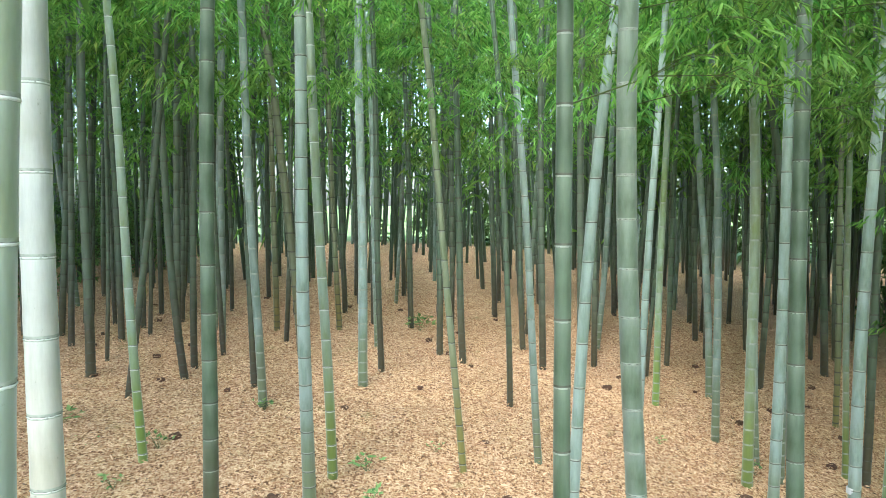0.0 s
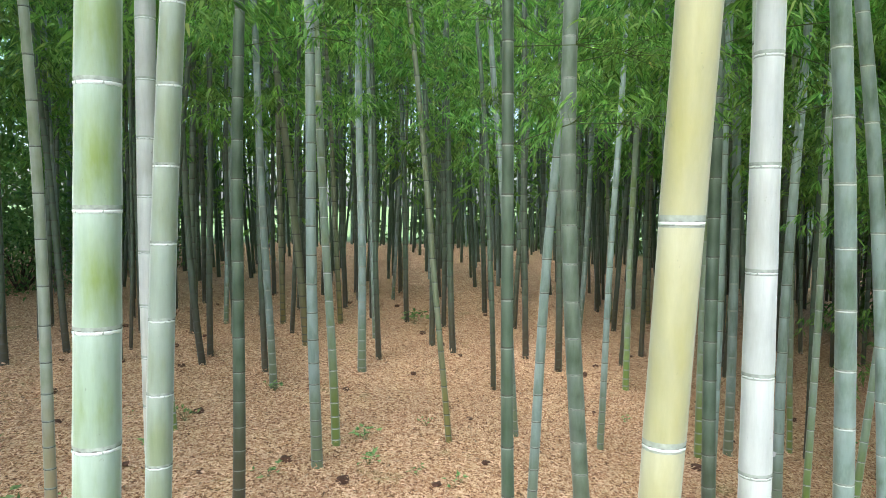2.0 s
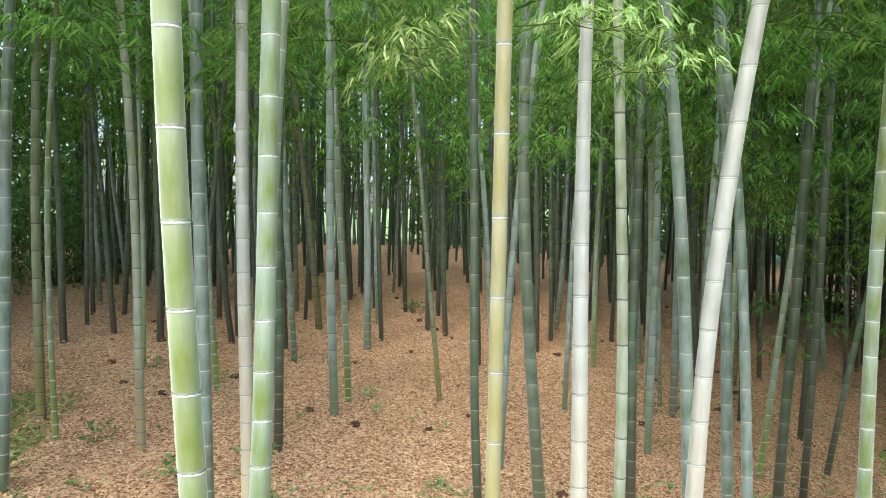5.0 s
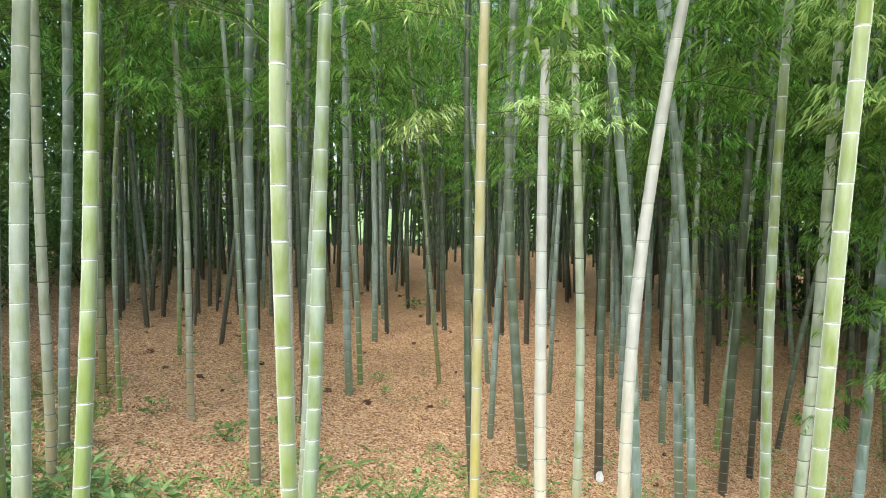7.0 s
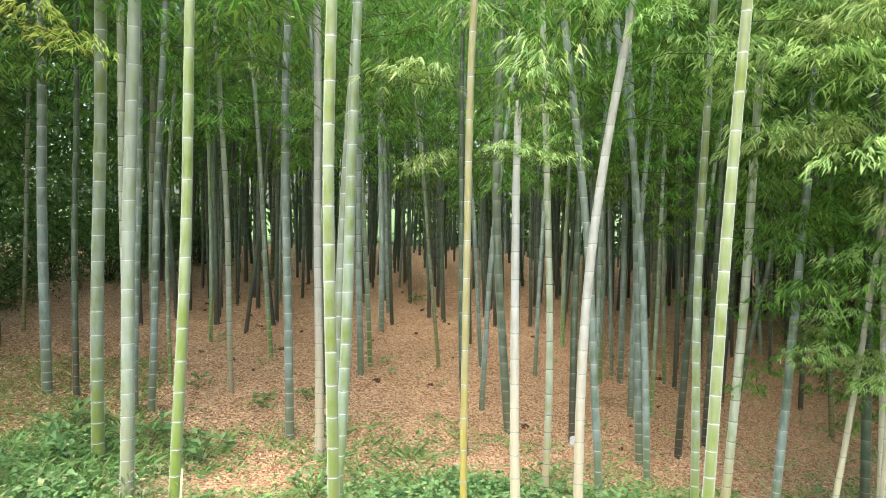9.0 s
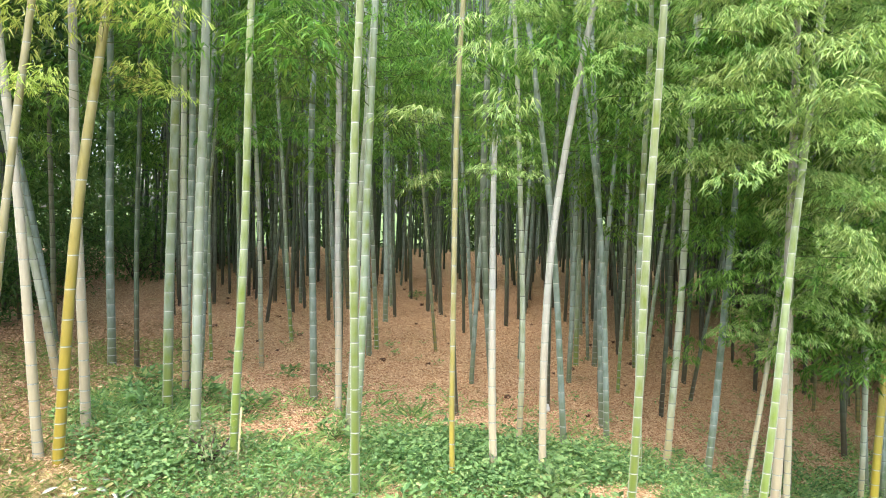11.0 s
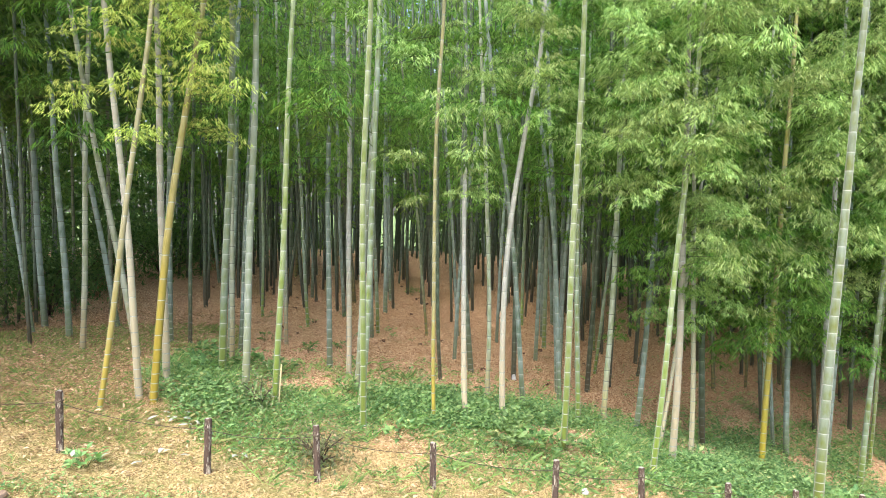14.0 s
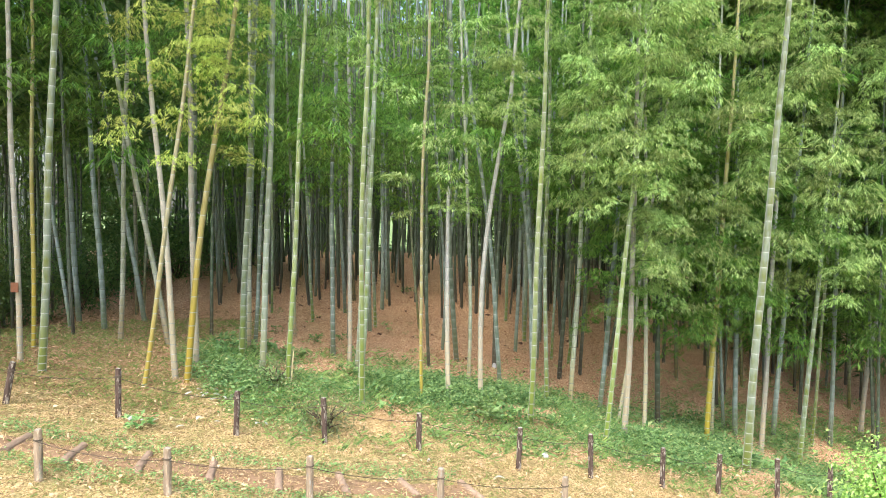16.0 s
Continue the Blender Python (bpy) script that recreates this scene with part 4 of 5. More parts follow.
        L = g.uniform(0.3, 0.6, count)
        verts, faces = leaf_faces(base, g.normal(size=(count, 3)) * np.array([1, 1, 0.4]) + np.array([0, 0, -0.3]), L, L * 0.3, g)
        tagged(new("canopy", mesh_of("canopy", verts, faces, [LEAF])), "bamboo leaves added high up to shade and close the grove", "foliage", kind="stuff")
    n = 40000
    x, y = g.uniform(-30, 32, n), g.uniform(27.5, 33.0, n)
    z = height(0, 28) - 0.4 + 5.0 * g.uniform(0, 1, n) ** 1.2
    keep = (x > -3 + g.normal(size=n) * 2) | (z < 1.6) & (x < -9) & (x > -26) | (np.sin(x * 1.7) + np.sin(z * 2.1 + x) + g.normal(size=n) * 0.5 > 0.7)
    keep &= (x > -1) | (np.sin(x * 0.8 + 1.1 * np.sin(z * 1.4)) + np.sin(x * 2.3 + z * 2.0) + g.normal(size=n) * 0.25 > -0.1)
    base = np.stack([x, y, z], axis=1)[keep]
    m = len(base)
    L = g.uniform(0.25, 0.5, m)
    verts, faces = leaf_faces(base, g.normal(size=(m, 3)), L, L * 0.4, g)
    tagged(new("far_hedge", mesh_of("far_hedge", verts, faces, [LEAF_SHRUB])), "dark evergreen hedge behind the bamboo grove", "hedge", kind="stuff")


far_grove()


# ---- shrubs ----
def shrub(x, y, wide, tall, leaf_mat, count, leaf, seed, name="evergreen_shrub", label="", slim=0.45):
    rng, g = random.Random(seed), np.random.default_rng(seed)
    root = new(name)
    root.location = (x, y, height(x, y))
    tagged(root, label, "shrub")
    leaves = Heap()
    tips = []
    for k in range(14):
        a, reach, up = rng.uniform(0, 6.28), wide * rng.uniform(0.3, 1.0) * 0.5, tall * rng.uniform(0.35, 1.0)
        tip = np.array([math.cos(a) * reach, math.sin(a) * reach, up])
        mid = tip * np.array([0.35, 0.35, 0.6])
        part("stem", mesh_of("stem", *rod([(0, 0, -0.05), mid, tip], 0.018, 0.3, 5), [BARK], smooth=True), root)
        tips += [tip, (tip + mid) / 2, mid]
    tips = np.array(tips)
    pick = g.integers(0, len(tips), count)
    pos = tips[pick] + g.normal(size=(count, 3)) * np.array([0.16, 0.16, 0.12]) * max(wide, 1.0)
    pos[:, 2] = np.maximum(pos[:, 2], 0.05)
    way = g.normal(size=(count, 3)) + np.array([0, 0, -0.1]) + pos * 0.3
    L = leaf * g.uniform(0.7, 1.3, count)
    leaves.add(*leaf_faces(pos, way, L, L * slim, g))
    part("leaves", mesh_of("leaves", leaves.verts, leaves.faces, [leaf_mat]), root)
    return root


for k, (x, y, w, h) in enumerate(((-8.6, 9.5, 2.6, 1.35), (-7.4, 12.0, 2.8, 1.5), (-10.5, 8.0, 3.0, 1.7), (-9.6, 13.5, 3.0, 1.6), (-12.0, 11.0, 3.4, 1.9), (-6.2, 15.0, 2.6, 1.5), (-8.0, 16.5, 3.0, 1.7), (-7.6, 6.4, 2.2, 1.5), (-8.4, 4.6, 2.2, 1.6))):
    shrub(x, y, w, h, LEAF_SHRUB, 3200, 0.10, 200 + k, label="dense dark evergreen shrub at the grove's edge")
shrub(4.72, -3.65, 0.75, 1.75, LEAF_MAPLE, 9000, 0.045, 300, "leafy_shrub", "light green leafy shrub beside the fence", 0.6)
shrub(-0.81, -1.15, 0.5, 0.32, LEAF_DULL, 750, 0.045, 301, "low_shrub", "low dull dark-leaved shrub beside a fence post", 0.5)
shrub(-1.66, -0.15, 0.4, 0.28, LEAF_DULL, 450, 0.05, 302, "low_shrub", "low dull dark-leaved shrub under fresh green bamboo", 0.4)


# ---- undergrowth ----
STEPS = ((-3.99, -3.41, -3.96, -2.98), (-3.38, -3.44, -3.42, -2.95), (-2.84, -3.44, -2.89, -2.95), (-2.21, -3.34, -2.29, -2.85), (-1.56, -3.30, -1.68, -2.75), (-0.92, -3.24, -1.05, -2.64), (-0.30, -3.01, -0.47, -2.46), (0.38, -2.72, 0.17, -2.31), (1.05, -2.46, 0.82, -2.03))
def green_band(n, g, wide=1.0, loose=0.0):
    """Places in the strip of weeds between the grove and the open bank."""
    x = -3.2 + 14.4 * g.uniform(0, 1, n * 6) ** 0.9
    mid = 0.4 + 0.05 * x + 0.3 * np.sin(x * 1.3) + 0.34 * np.clip(x - 3.0, 0, 8)
    y = mid + g.normal(size=n * 6) * (0.62 + 0.12 * np.clip(x - 1.5, 0, 8)) * wide
    patch = np.sin(x * 2.1 + y * 1.3) + np.sin(y * 3.1 - x * 1.7) + np.sin(x * 5.3 + 2.0 * np.sin(y * 4.0)) * 0.7
    edge = -1.15 + 0.28 * np.clip(x, -1.0, 2.5) + 0.25 * np.clip(x - 4.0, 0, 6) + g.normal(size=n * 6) * 0.12 - loose
    ok = (patch + g.normal(size=n * 6) * 0.8 > -0.5) & (x + 0.9 * y > -3.0) & (y > edge)
    return x[ok][:n], y[ok][:n]


def on_ground(x, y, lift=0.0):
    return np.array([(a, b, height(a, b) + lift) for a, b in zip(x, y)])


def undergrowth():
    g = np.random.default_rng(21)
    for spread, count, tall_to, leaf_lo, leaf_hi, label in ((1.0, 8600, 0.24, 0.018, 0.048, "low broad-leaved green weeds along the grove's edge"), (1.9, 3600, 0.10, 0.022, 0.055, "scattered small green weeds in straw and litter")):
        x, y = green_band(count, g, spread)
        centre = on_ground(x, y)
        lump = 0.5 + 0.5 * np.sin(x * 3.7 + 1.3 * np.sin(y * 5.1))
        tall = g.uniform(0.04, 1.0, len(x)) * (0.35 + 0.65 * lump) * tall_to * (1 + 0.2 * np.clip(x - 1.0, 0, 5))
        per = 9
        base, t = np.repeat(centre, per, axis=0), np.repeat(tall, per)
        n = len(base)
        base = base + np.stack([g.normal(size=n) * 0.07, g.normal(size=n) * 0.07, g.uniform(0.1, 1.0, n) * t], axis=1)
        L = g.uniform(leaf_lo, leaf_hi, n) * np.repeat(0.6 + 0.8 * g.random(len(x)), per)
        verts, faces = leaf_faces(base, g.normal(size=(n, 3)) * np.array([1, 1, 0.3]) + np.array([0, -0.2, 0.1]), L, L * g.uniform(0.4, 0.75, n), g, 0.12, 0.15)
        tagged(new("undergrowth", mesh_of("undergrowth", verts, faces, [LEAF_WEED])), label, "undergrowth", kind="stuff")
    x, y = green_band(7000, g, 0.9)
    lump = np.sin(x * 1.7 + 0.8 * np.sin(y * 2.9)) + np.sin(y * 2.3 - x * 0.9) + 0.35 * np.clip(x, -1, 3)
    centre = on_ground(x[lump > 0.6], y[lump > 0.6])
    base = np.repeat(centre, 9, axis=0)
    n = len(base)
    base = base + np.stack([g.normal(size=n) * 0.07, g.normal(size=n) * 0.07, 0.06 + 0.22 * g.random(n) * np.repeat(g.random(len(centre)), 9)], axis=1)
    L = g.uniform(0.025, 0.07, n)
    verts, faces = leaf_faces(base, g.normal(size=(n, 3)) * np.array([1, 1, 0.25]) + np.array([0, -0.25, 0.05]), L, L * g.uniform(0.5, 0.85, n), g, 0.12, 0.2)
    tagged(new("undergrowth", mesh_of("undergrowth", verts, faces, [LEAF_WEED])), "broad heart-shaped green leaves in lumps along the grove's edge", "undergrowth", kind="stuff")

    def tufts(spots, per, lo, hi, wide):
        base = np.repeat(spots, per, axis=0) + np.concatenate([g.normal(size=(len(spots) * per, 2)) * 0.03, np.zeros((len(spots) * per, 1))], axis=1)
        n = len(base)
        L = g.uniform(lo, hi, n) * np.repeat(0.35 + 0.8 * g.random(len(spots)) ** 2, per)
        return leaf_faces(base, g.normal(size=(n, 3)) * np.array([0.6, 0.6, 0.1]) + np.array([0, 0, 0.9]), L, np.full(n, wide), g, 0.2, 0.35)

    x, y = green_band(11000, g, 1.3, 0.4)
    verts, faces = tufts(on_ground(x, y), 9, 0.06, 0.30, 0.0036)
    tagged(new("grass", mesh_of("grass", verts, faces, [GRASS_FRESH])), "fresh green arching grass blades along the grove's edge", "grass", kind="stuff")
    x2, y2 = g.uniform(-7, 8, 7200), g.uniform(-5.0, 0.2, 7200)
    ok = np.sin(x2 * 1.9) + np.sin(y2 * 2.7 + x2) + g.normal(size=7200) * 0.8 > 0.1
    x3, y3 = g.uniform(-8.0, -2.4, 7200), g.uniform(-1.6, 4.2, 7200)
    x3 = x3 - 0.25 * np.maximum(0.0, y3 - 1.5)
    verts, faces = tufts(on_ground(x3, y3), 7, 0.05, 0.2, 0.0045)
    tagged(new("grass", mesh_of("grass", verts, faces, [GRASS])), "sparse olive grass in brown litter on the bank", "grass", kind="stuff")
    verts, faces = tufts(on_ground(x2[ok], y2[ok]), 6, 0.03, 0.13, 0.006)
    rim = [(a[q] + (c[q] - a[q]) * f + g.normal() * 0.04, a[q + 1] + (c[q + 1] - a[q + 1]) * f + s * (0.03 + abs(g.normal()) * 0.2)) for a, c in zip(STEPS, STEPS[1:]) for q, s in ((0, -1), (2, 1)) for f in g.random(45)]
    edge = np.repeat(on_ground(np.array([p[0] for p in rim]), np.array([p[1] for p in rim])), 7, axis=0)
    m = len(edge)
    edge = edge + np.stack([g.normal(size=m) * 0.04, g.normal(size=m) * 0.04, g.uniform(0.01, 0.07, m)], axis=1)
    v2, f2 = leaf_faces(edge, g.normal(size=(m, 3)) * np.array([1, 1, 0.3]), g.uniform(0.02, 0.045, m), g.uniform(0.012, 0.022, m), g, 0.12, 0.15)
    tagged(new("path_edging", mesh_of("path_edging", v2, f2, [LEAF_WEED])), "low green weeds edging the earth path", "undergrowth", kind="stuff")
    tagged(new("grass", mesh_of("grass", verts, faces, [GRASS])), "thin green and straw-coloured grass tufts on the bank", "grass", kind="stuff")


def litter():
    g = np.random.default_rng(22)
    n = 150000
    y = -0.6 + 13.0 * g.uniform(0, 1, n) ** 1.15
    x = g.uniform(-1, 1, n) * (4.0 + 0.45 * (y + 3)) + 0.3
    pos = on_ground(x, y, 0.012)
    pos[:, 2] += g.uniform(0, 0.03, n)
    L = g.uniform(0.02, 0.058, n)
    verts, faces = leaf_faces(pos, g.normal(size=(n, 3)) * np.array([1, 1, 0.22]), L, L * g.uniform(0.16, 0.34, n), g, 0.3, 0.05)
    tagged(new("leaf_litter", mesh_of("leaf_litter", verts, faces, [LITTER])), "dry reddish-brown bamboo leaves on the grove floor", "leaf litter", kind="stuff")
    n = 40000
    x, y = g.uniform(-9.0, -2.3, n) - np.abs(g.normal(size=n)) * 0.9, -1.7 + 7.6 * g.random(n) ** 1.25 + g.normal(size=n) * 0.4
    ok = x < -2.4 - 0.32 * np.maximum(0.0, y - 1.5) + g.normal(size=n) * 0.3
    pos = on_ground(x[ok], y[ok], 0.02)
    n = len(pos)
    pos[:, 2] += g.uniform(0, 0.03, n)
    L = g.uniform(0.03, 0.08, n)
    verts, faces = leaf_faces(pos, g.normal(size=(n, 3)) * np.array([1, 1, 0.25]), L, L * g.uniform(0.15, 0.3, n), g, 0.3, 0.05)
    tagged(new("leaf_litter", mesh_of("leaf_litter", verts, faces, [LITTER_DULL])), "dull brown bamboo leaves thinly grown with grass", "leaf litter", kind="stuff")
    n = 62000
    x, y = g.uniform(-6.5, 7.0, n), g.uniform(-4.8, 0.2, n)
    pos = on_ground(x, y, 0.01)
    pos[:, 2] += 0.022 * g.random(n)
    L = g.uniform(0.03, 0.085, n)
    verts, faces = leaf_faces(pos, g.normal(size=(n, 3)) * np.array([1, 1, 0.5]) + np.array([0, 0, 0.45]), L, L * g.uniform(0.06, 0.13, n), g, 0.3, 0.15)
    tagged(new("straw", mesh_of("straw", verts, faces, [STRAW])), "dry yellow straw and leaves on the open bank", "straw", kind="stuff")
    spots = []
    for a, c in zip(STEPS, STEPS[1:]):
        for u, v in zip(g.random(70), 0.5 + 0.42 * g.uniform(-1, 1, 70)):
            spots.append([(a[q] + (a[q + 2] - a[q]) * v) * (1 - u) + (c[q] + (c[q + 2] - c[q]) * v) * u for q in (0, 1)])
    spots = np.array(spots)
    pos = on_ground(spots[:, 0], spots[:, 1], 0.034)
    L = g.uniform(0.02, 0.06, len(pos))
    verts, faces = leaf_faces(pos, g.normal(size=(len(pos), 3)) * np.array([1, 1, 0.06]), L, L * g.uniform(0.08, 0.3, len(pos)), g, 0.2, 0.03)
    tagged(new("straw", mesh_of("straw", verts, faces, [STRAW])), "loose straw and leaf scraps on the trodden earth steps", "straw", kind="stuff")
    n = 7000
    x, y = g.uniform(-7.0, 7.5, n), g.uniform(-4.8, 1.6, n)
    ok = y < -0.5
    pos = on_ground(x[ok], y[ok], 0.015)
    n = len(pos)
    pos[:, 2] += 0.03 * g.random(n)
    L = g.uniform(0.025, 0.075, n)
    verts, faces = leaf_faces(pos, g.normal(size=(n, 3)) * np.array([1, 1, 0.3]), L, L * g.uniform(0.2, 0.5, n), g, 0.35, 0.05, True)
    tagged(new("dead_leaves", mesh_of("dead_leaves", verts, faces, [DEAD])), "curled pinkish-brown dead leaves on the open bank", "dead leaves", kind="stuff")


undergrowth()
litter()


def weed(x, y, size, count, seed):
    g = np.random.default_rng(seed)
    root = new("weed")
    root.location = (x, y, height(x, y))
    tagged(root, "small green weed in dry leaf litter" if size < 0.17 else "leafy broad-leaved green weed at the grove's edge", "weed", "weeds in the litter" if size < 0.17 else "weeds at the edge")
    leaves = Heap()
    bases, ways = [], []
    for k in range(count):
        a = g.uniform(0, 6.28)
        tip = np.array([math.cos(a) * size * g.uniform(0.3, 1), math.sin(a) * size * g.uniform(0.3, 1), size * g.uniform(0.3, 0.9)])
        part("stem", mesh_of("stem", *rod([(0, 0, -0.01), tip * 0.6 + np.array([0, 0, 0.01]), tip], 0.002, 0.5), [TWIG]), root)
        for j in range(3):
            bases.append(tip)
            ways.append(g.normal(size=3) * np.array([1, 1, 0.3]) + tip / size)
    n = len(bases)
    L = size * g.uniform(0.3, 0.55, n)
    leaves.add(*leaf_faces(np.array(bases), np.array(ways), L, L * 0.5, g, 0.12, 0.12))
    part("leaves", mesh_of("leaves", leaves.verts, leaves.faces, [LEAF_WEED]), root)


for k, (x, y, s, c) in enumerate(((-0.52, 4.9, 0.16, 12), (-0.45, 4.4, 0.15, 10), (-0.05, 5.4, 0.1, 6), (-0.1, 4.3, 0.12, 6), (-1.5, 6.0, 0.14, 10), (-2.0, 5.0, 0.16, 9),
                                  (-2.0, 4.3, 0.13, 6), (-0.3, 9.5, 0.28, 16), (1.9, 6.2, 0.12, 7), (2.6, 5.9, 0.12, 7), (0.2, 4.2, 0.14, 7), (-1.1, 4.0, 0.14, 7), (-2.4, 3.1, 0.2, 12),
                                  (-2.9, 5.4, 0.2, 10), (-1.2, 3.0, 0.22, 16), (-1.6, 2.6, 0.22, 16), (-0.8, 2.2, 0.2, 12), (0.1, 3.0, 0.14, 8),
                                  (-2.67, -2.16, 0.26, 22), (1.15, -0.2, 0.34, 26), (1.5, -0.05, 0.36, 30), (1.85, 0.1, 0.34, 26), (2.3, 0.2, 0.32, 24), (1.3, 0.3, 0.32, 24), (-0.05, -0.35, 0.3, 16),
                                  (-2.6, 0.9, 0.34, 26), (-2.9, 1.5, 0.34, 26), (-2.2, 1.3, 0.32, 24), (-1.7, 1.1, 0.3, 24), (3.6, 0.6, 0.34, 26), (4.4, 0.9, 0.34, 26), (5.2, 0.8, 0.36, 26), (6.0, 1.3, 0.34, 24), (-0.8, 0.7, 0.26, 18))):
    weed(x, y, s * 0.7, c, 400 + k)


# ---- stumps ----
def stump(x, y, size, seed):
    g = np.random.default_rng(seed)
    bm = bmesh.new()
    bmesh.ops.create_icosphere(bm, subdivisions=2, radius=1.0)
    for v in bm.verts:
        d = 1 + 0.35 * noise.noise(v.co * 1.7 + Vector((seed, 0, 0)))
        v.co = Vector((v.co.x * d * size, v.co.y * d * size * g.uniform(0.8, 0.85), max(-0.3, min(v.co.z, 0.4 + 0.3 * noise.noise(v.co * 4.0))) * d * size))
    me = bpy.data.meshes.new("bamboo_stump")
    bm.to_mesh(me)
    bm.free()
    me.materials.append(STUMP)
    ob = new("bamboo_stump", me)
    ob.matrix_basis = pose(x, y, height(x, y) + 0.01, 0, 0, g.uniform(0, 360))
    tagged(ob, "decayed dark brown bamboo stump in dry litter", "stump", "stumps in the litter")


rng = random.Random(31)
for k, (x, y) in enumerate(scatter(64, lambda y: (-0.45 * (y + 2), 0.45 * (y + 2)), 3.2, 13.0, 0.5, 32, list(PLACED))):
    stump(x, y, rng.uniform(0.025, 0.055), 600 + k)


# ---- fence and stepped path ----
def upright(radius, tall, sides, seed, top_wear):
    """A round wooden post with a chamfered, weathered head and slight taper."""
    rng = random.Random(seed)
    rows = [(-0.12, 1.0), (0.0, 1.02), (tall * 0.3, 0.98), (tall * 0.6, 1.01), (tall - 0.03, 0.96), (tall - 0.008, 0.93), (tall, 0.78)]
    verts, faces, index = [], [], []
    for i, (z, k) in enumerate(rows):
        for s in range(sides):
            a = 2 * math.pi * s / sides
            r = radius * k * (1 + 0.05 * rng.uniform(-1, 1))
            verts.append((r * math.cos(a), r * math.sin(a), z + (0.006 * rng.uniform(-1, 1) if i == 6 else 0)))
        if i:
            for s in range(sides):
                faces.append(((i - 1) * sides + s, (i - 1) * sides + (s + 1) % sides, i * sides + (s + 1) % sides, i * sides + s))
                index.append(0)
    faces.append(tuple(range(6 * sides, 7 * sides)))
    index.append(1 if top_wear else 0)
    return verts, faces, index


def fence_post(x, y, radius, tall, wood, seed, label, tilt=0.0):
    root = new("fence_post")
    root.matrix_basis = pose(x, y, height(x, y), 0, tilt, 0)
    tagged(root, label, "post", "rope fence posts")
    verts, faces, index = upright(radius, tall, 14, seed, True)
    body = part("post", mesh_of("post", verts, faces, [wood, POST_TOP], index), root)
    collar = [(math.cos(a) * radius * 1.06, math.sin(a) * radius * 1.06, tall - 0.09) for a in np.linspace(0, 6.2832, 15)]
    part("rope_loop", mesh_of("rope_loop", *rod(collar, 0.006, 1.0, 5), [ROPE], smooth=True), body)
    rng = random.Random(seed)
    for k in range(6):
        a, z, big = rng.uniform(3.2, 6.2), tall * rng.uniform(0.15, 0.95), rng.uniform(0.3, 1.1)
        patch = Heap()
        ring = [(math.cos(a + big * 0.2 * math.cos(q) * rng.uniform(0.3, 1.3)) * radius * 1.05, math.sin(a + big * 0.32 * math.cos(q)) * radius * 1.05, z + big * 0.05 * math.sin(q) * rng.uniform(0.4, 1.3)) for q in np.linspace(0, 5.5, 8)]
        patch.add(ring, [tuple(range(8))])
        part("lichen", mesh_of("lichen", patch.verts, patch.faces, [POST_TOP]), body, "pale lichen patch")
    return (x, y, height(x, y) + tall - 0.09)


def rope(name, spots):
    pts = []
    for a, b in zip(spots, spots[1:]):
        for k in range(8):
            f = k / 8
            pts.append((a[0] + (b[0] - a[0]) * f, a[1] + (b[1] - a[1]) * f - 0.05, a[2] + (b[2] - a[2]) * f - 0.2 * f * (1 - f)))
    pts.append((spots[-1][0], spots[-1][1] - 0.05, spots[-1][2]))
    tagged(new(name, mesh_of(name, *rod(pts, 0.0034, 1.0, 5), [ROPE], smooth=True)), "thin dark rope slung between the fence posts", "rope")


UPPER = ((-4.17, -2.09, 0.47), (-3.01, -1.92, 0.56), (-1.72, -1.82, 0.52), (-0.76, -1.53, 0.54), (0.34, -1.16, 0.46), (1.57, -1.17, 0.52), (2.50, -1.01, 0.55),
         (3.44, -0.88, 0.50), (4.20, -0.76, 0.52), (5.10, -0.49, 0.54), (6.05, -0.03, 0.50), (7.1, 0.4, 0.5))
LOWER = ((-2.84, -3.84, 0.44), (-1.79, -3.70, 0.42), (-0.61, -3.33, 0.44), (0.61, -2.86, 0.40), (1.92, -2.45, 0.42))
rope("rope", [fence_post(x, y, 0.033, h, POST, 700 + k, "dark weathered wooden fence post with pale lichen", (k % 3 - 1) * 1.5 if k else 11) for k, (x, y, h) in enumerate(UPPER)])
rope("rope", [fence_post(x, y, 0.034, h, LOWPOST, 720 + k, "grey-brown wooden fence post beside the stepped path") for k, (x, y, h) in enumerate(LOWER)])


def log_step(ax, ay, bx, by, seed):
    rng = random.Random(seed)
    a, b = Vector((ax, ay, height(ax, ay) + 0.018)), Vector((bx, by, height(bx, by) + 0.018))
    pts = [a.lerp(b, f) + Vector((0, 0, rng.uniform(-0.004, 0.004))) for f in (0, 0.03, 0.3, 0.6, 0.97, 1.0)]
    verts, faces = rod([tuple(p) for p in pts], 0.042, 0.95, 12)
    for k in range(12):
        for q, c in ((0, pts[0]), (5, pts[5])):
            i = q * 12 + k
            verts[i] = np.array(c) + (verts[i] - np.array(c)) * 0.82
    faces += [tuple(reversed(range(12))), tuple(range(60, 72))]
    tagged(new("log_step", mesh_of("log_step", verts, faces, [LOG], smooth=False)), "worn brown log edging a step of the earth path", "log", "log steps of the path")


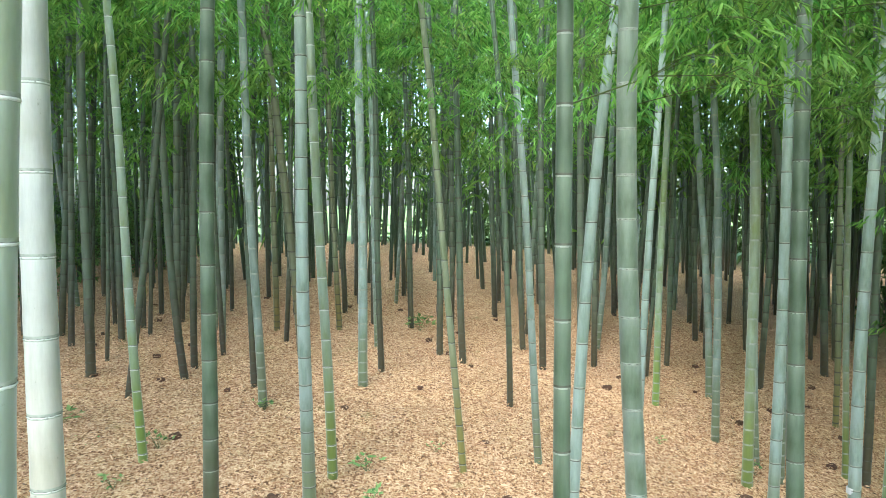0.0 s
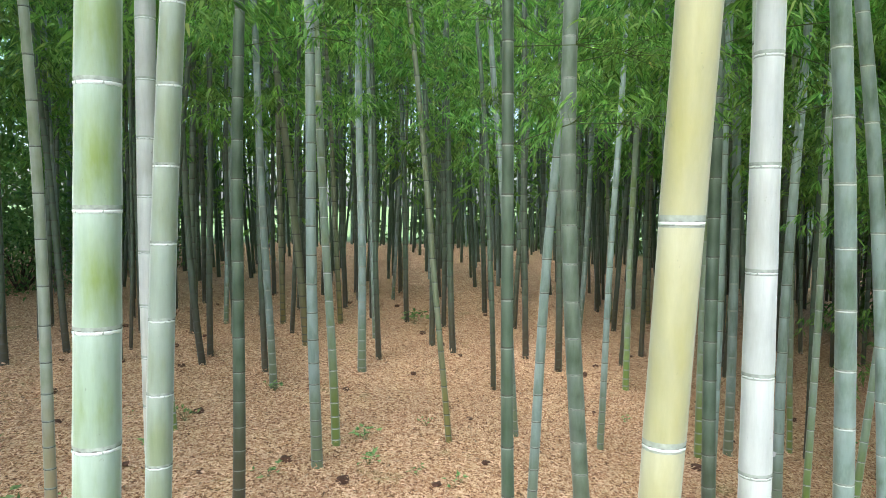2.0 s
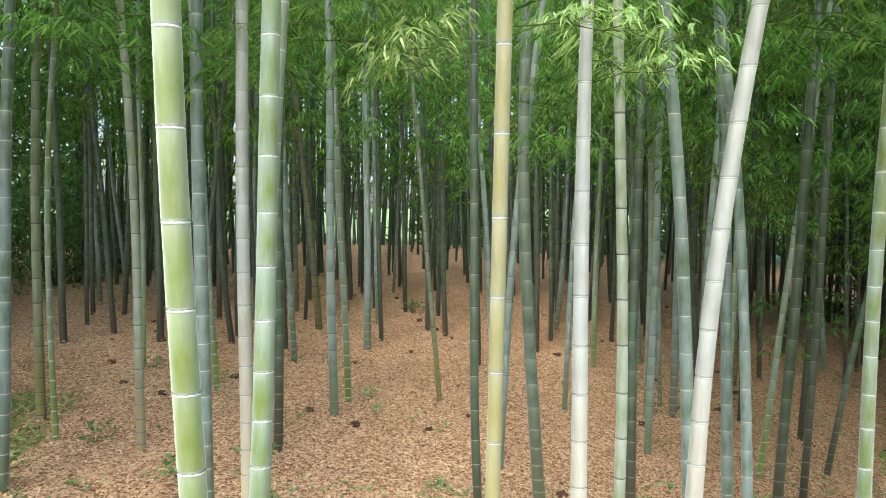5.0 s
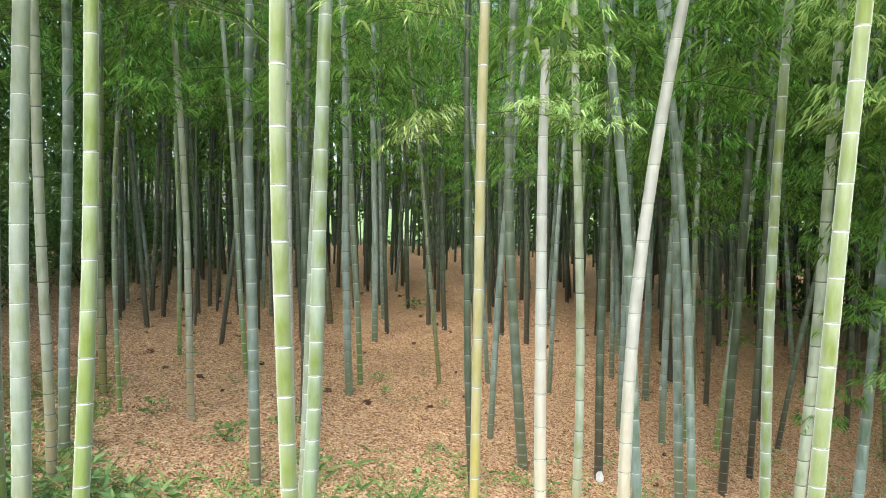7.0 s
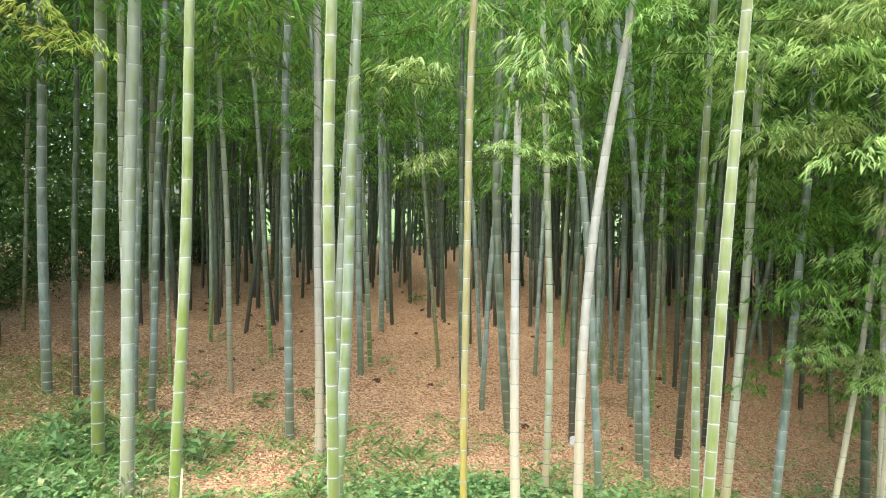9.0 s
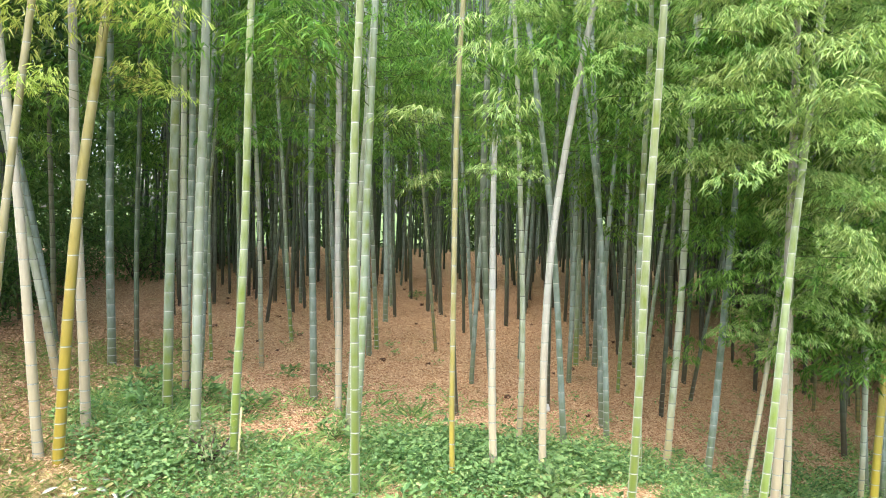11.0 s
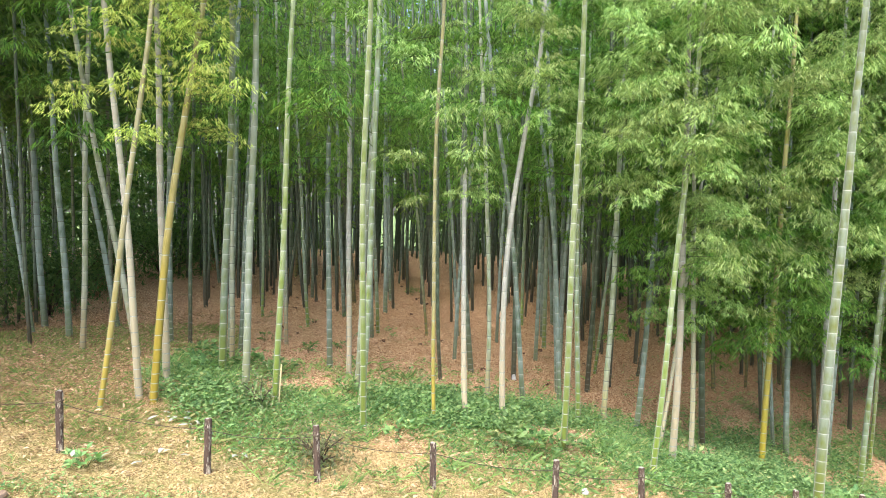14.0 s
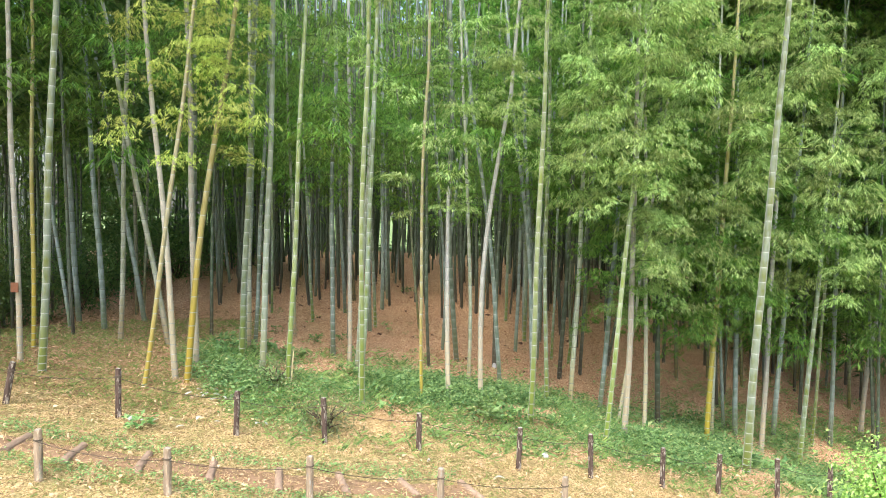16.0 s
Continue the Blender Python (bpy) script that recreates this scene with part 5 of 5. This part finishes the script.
def tread(a, b):
    verts, faces, n = [], [], 7
    for i in range(n + 1):
        for j in range(n + 1):
            u, v = i / n, 0.1 + 0.8 * j / n
            x0, y0 = a[0] + (a[2] - a[0]) * v, a[1] + (a[3] - a[1]) * v
            x1, y1 = b[0] + (b[2] - b[0]) * v, b[1] + (b[3] - b[1]) * v
            x, y = x0 + (x1 - x0) * u, y0 + (y1 - y0) * u
            y += 0.05 * noise.noise((x * 4, y * 4, 1.0))
            verts.append((x, y, height(x, y) + 0.022 + 0.012 * noise.noise((x * 9, y * 9, 0.0)) - (0.06 if j in (0, n) else 0)))
    for i in range(n):
        for j in range(n):
            k = i * (n + 1) + j
            faces.append((k, k + n + 1, k + n + 2, k + 1))
    tagged(new("path_tread", mesh_of("path_tread", verts, faces, [SOIL], smooth=True)), "bare reddish-brown trodden earth between log steps", "path", kind="structure")


for k, s in enumerate(STEPS):
    log_step(*s, 740 + k)
for a, b in zip(STEPS, STEPS[1:]):
    tread(a, b)


# ---- tag on a stalk ----
def stalk_tag():
    bm = bmesh.new()
    bmesh.ops.create_cube(bm, size=1.0)
    for v in bm.verts:
        v.co = Vector((v.co.x * 0.095, v.co.y * 0.02, v.co.z * 0.125))
    bmesh.ops.bevel(bm, geom=list(bm.edges), offset=0.004, segments=1, affect="EDGES")
    me = bpy.data.meshes.new("stalk_tag")
    bm.to_mesh(me)
    bm.free()
    me.materials.append(TAG)
    ob = new("stalk_tag", me)
    ob.matrix_basis = pose(-4.85, -0.73, height(-4.82, -0.68) + 0.98)
    tagged(ob, "small brown board tied to a bleached bamboo stalk", "tag")


stalk_tag()


# ---- scraps ----
def crumpled(name, x, y, z, size, mat, label, category, seed):
    """A small crumpled wrapper."""
    bm = bmesh.new()
    bmesh.ops.create_icosphere(bm, subdivisions=2, radius=1.0)
    for v in bm.verts:
        d = 1 + 0.45 * noise.noise(v.co * 2.3 + Vector((seed, 1.0, 0)))
        v.co = Vector((v.co.x * size[0] * d, v.co.y * size[1] * d, v.co.z * size[2] * d))
    me = bpy.data.meshes.new(name)
    bm.to_mesh(me)
    bm.free()
    me.materials.append(mat)
    ob = new(name, me)
    ob.location = (x, y, height(x, y) + z)
    tagged(ob, label, category)


def tape_band(x, y, z, radius):
    pts = [(math.cos(a) * radius, math.sin(a) * radius) for a in np.linspace(0, 6.2832, 15)[:-1]]
    verts = [(px * k, py * k, q) for k, q in ((1.03, -0.02), (1.1, -0.018), (1.1, 0.018), (1.03, 0.02)) for px, py in pts]
    faces = [(r * 14 + i, r * 14 + (i + 1) % 14, (r + 1) * 14 + (i + 1) % 14, (r + 1) * 14 + i) for r in range(3) for i in range(14)]
    ob = new("tape_band", mesh_of("tape_band", verts, faces, [PAPER], smooth=True))
    ob.location = (x, y, height(x, y) + z)
    tagged(ob, "white tape band round a grey bamboo stalk", "tape")


crumpled("wrapper", 1.575, 3.055, 0.05, (0.035, 0.022, 0.055), PAPER, "crumpled white wrapper at a bamboo's foot", "litter", 3)
crumpled("wrapper", 1.96, -0.73, 0.02, (0.045, 0.03, 0.05), PAPER, "small white scrap on the straw bank", "litter", 5)
tape_band(2.51 + 0.032 * 0.6, 4.33 + 0.05 * 0.6, 0.6, 0.0365)


# ---- pale leaves and a stake on the bank ----
PALE_DEAD = plain("pale_dead_leaf", (0.56, 0.60, 0.53), 0.7, 40.0, 0.7)
SPLIT = plain("split_bamboo", (0.52, 0.47, 0.28), 0.6, 60.0, 0.7, stretch=(1, 1, 0.2))


def pale_leaf_mesh(seed):
    """A broad curled dead leaf, a few millimetres thick at its rib."""
    rng = random.Random(seed)
    verts, faces, n = [], [], 7
    curl, bow = rng.uniform(0.15, 0.4), rng.uniform(-0.15, 0.15)
    for i in range(n + 1):
        f = i / n
        w = 0.24 * math.sin(math.pi * min(1.0, f * 0.96 + 0.02)) ** 0.8
        for side, up in ((-1, 1.0), (0, 0.0), (1, 1.0), (0, -0.03)):
            verts.append((f - 0.5, side * w + bow * math.sin(math.pi * f), curl * w * up + 0.06 * math.sin(math.pi * f) + (0.03 if side == 0 and up == 0.0 else 0.0)))
        if i:
            a, b = (i - 1) * 4, i * 4
            faces += [(a + k, a + (k + 1) % 4, b + (k + 1) % 4, b + k) for k in range(4)]
    return mesh_of("pale_leaf", verts, faces, [PALE_DEAD], smooth=True)


PALE_MESHES = [pale_leaf_mesh(k) for k in range(4)]
rng = random.Random(91)
for cx, cy, spread, count in ((-2.25, -0.72, 0.26, 15), (-2.56, -1.95, 0.14, 6), (-1.75, -1.55, 0.3, 4), (1.2, -1.5, 0.5, 3)):
    for k in range(count):
        x, y, size = cx + rng.gauss(0, spread), cy + rng.gauss(0, spread * 0.4), rng.uniform(0.06, 0.13)
        leaf = new("dead_leaf", rng.choice(PALE_MESHES))
        leaf.matrix_basis = pose(x, y, height(x, y) + 0.035, rng.uniform(-18, 18), rng.uniform(-18, 18), rng.uniform(0, 360)) @ Matrix.Diagonal((size, size, size, 1))
        tagged(leaf, "pale grey-green curled dead leaf on the grassy bank", "leaf", "pale dead leaves")


def split_stick(name, start, end, label):
    """A split length of bamboo: a flat half-round strip."""
    a, b = Vector(start), Vector(end)
    way = (b - a).normalized()
    side = way.cross(Vector((0.2, 1.0, 0.1))).normalized()
    face = side.cross(way)
    verts, faces = [], []
    for i, f in enumerate((0.0, 0.35, 0.7, 1.0)):
        c = a.lerp(b, f)
        for u, v in ((-1, 0), (-0.6, 0.6), (0.6, 0.6), (1, 0), (0.5, 0.2), (-0.5, 0.2)):
            verts.append(c + side * u * 0.008 + face * v * 0.008)
        if i:
            faces += [((i - 1) * 6 + k, (i - 1) * 6 + (k + 1) % 6, i * 6 + (k + 1) % 6, i * 6 + k) for k in range(6)]
    faces += [tuple(reversed(range(6))), tuple(range(18, 24))]
    tagged(new(name, mesh_of(name, verts, faces, [SPLIT])), label, "stick")


z = height(-1.40, -0.12)
split_stick("stake", (-1.455, -0.12, z - 0.05), (-1.415, -0.12, z + 0.52), "thin split bamboo stake beside a fresh green stalk")
split_stick("stick", (-2.52, -1.72, height(-2.52, -1.72) + 0.02), (-2.34, -1.69, height(-2.34, -1.69) + 0.025), "short pale split stick lying in straw")
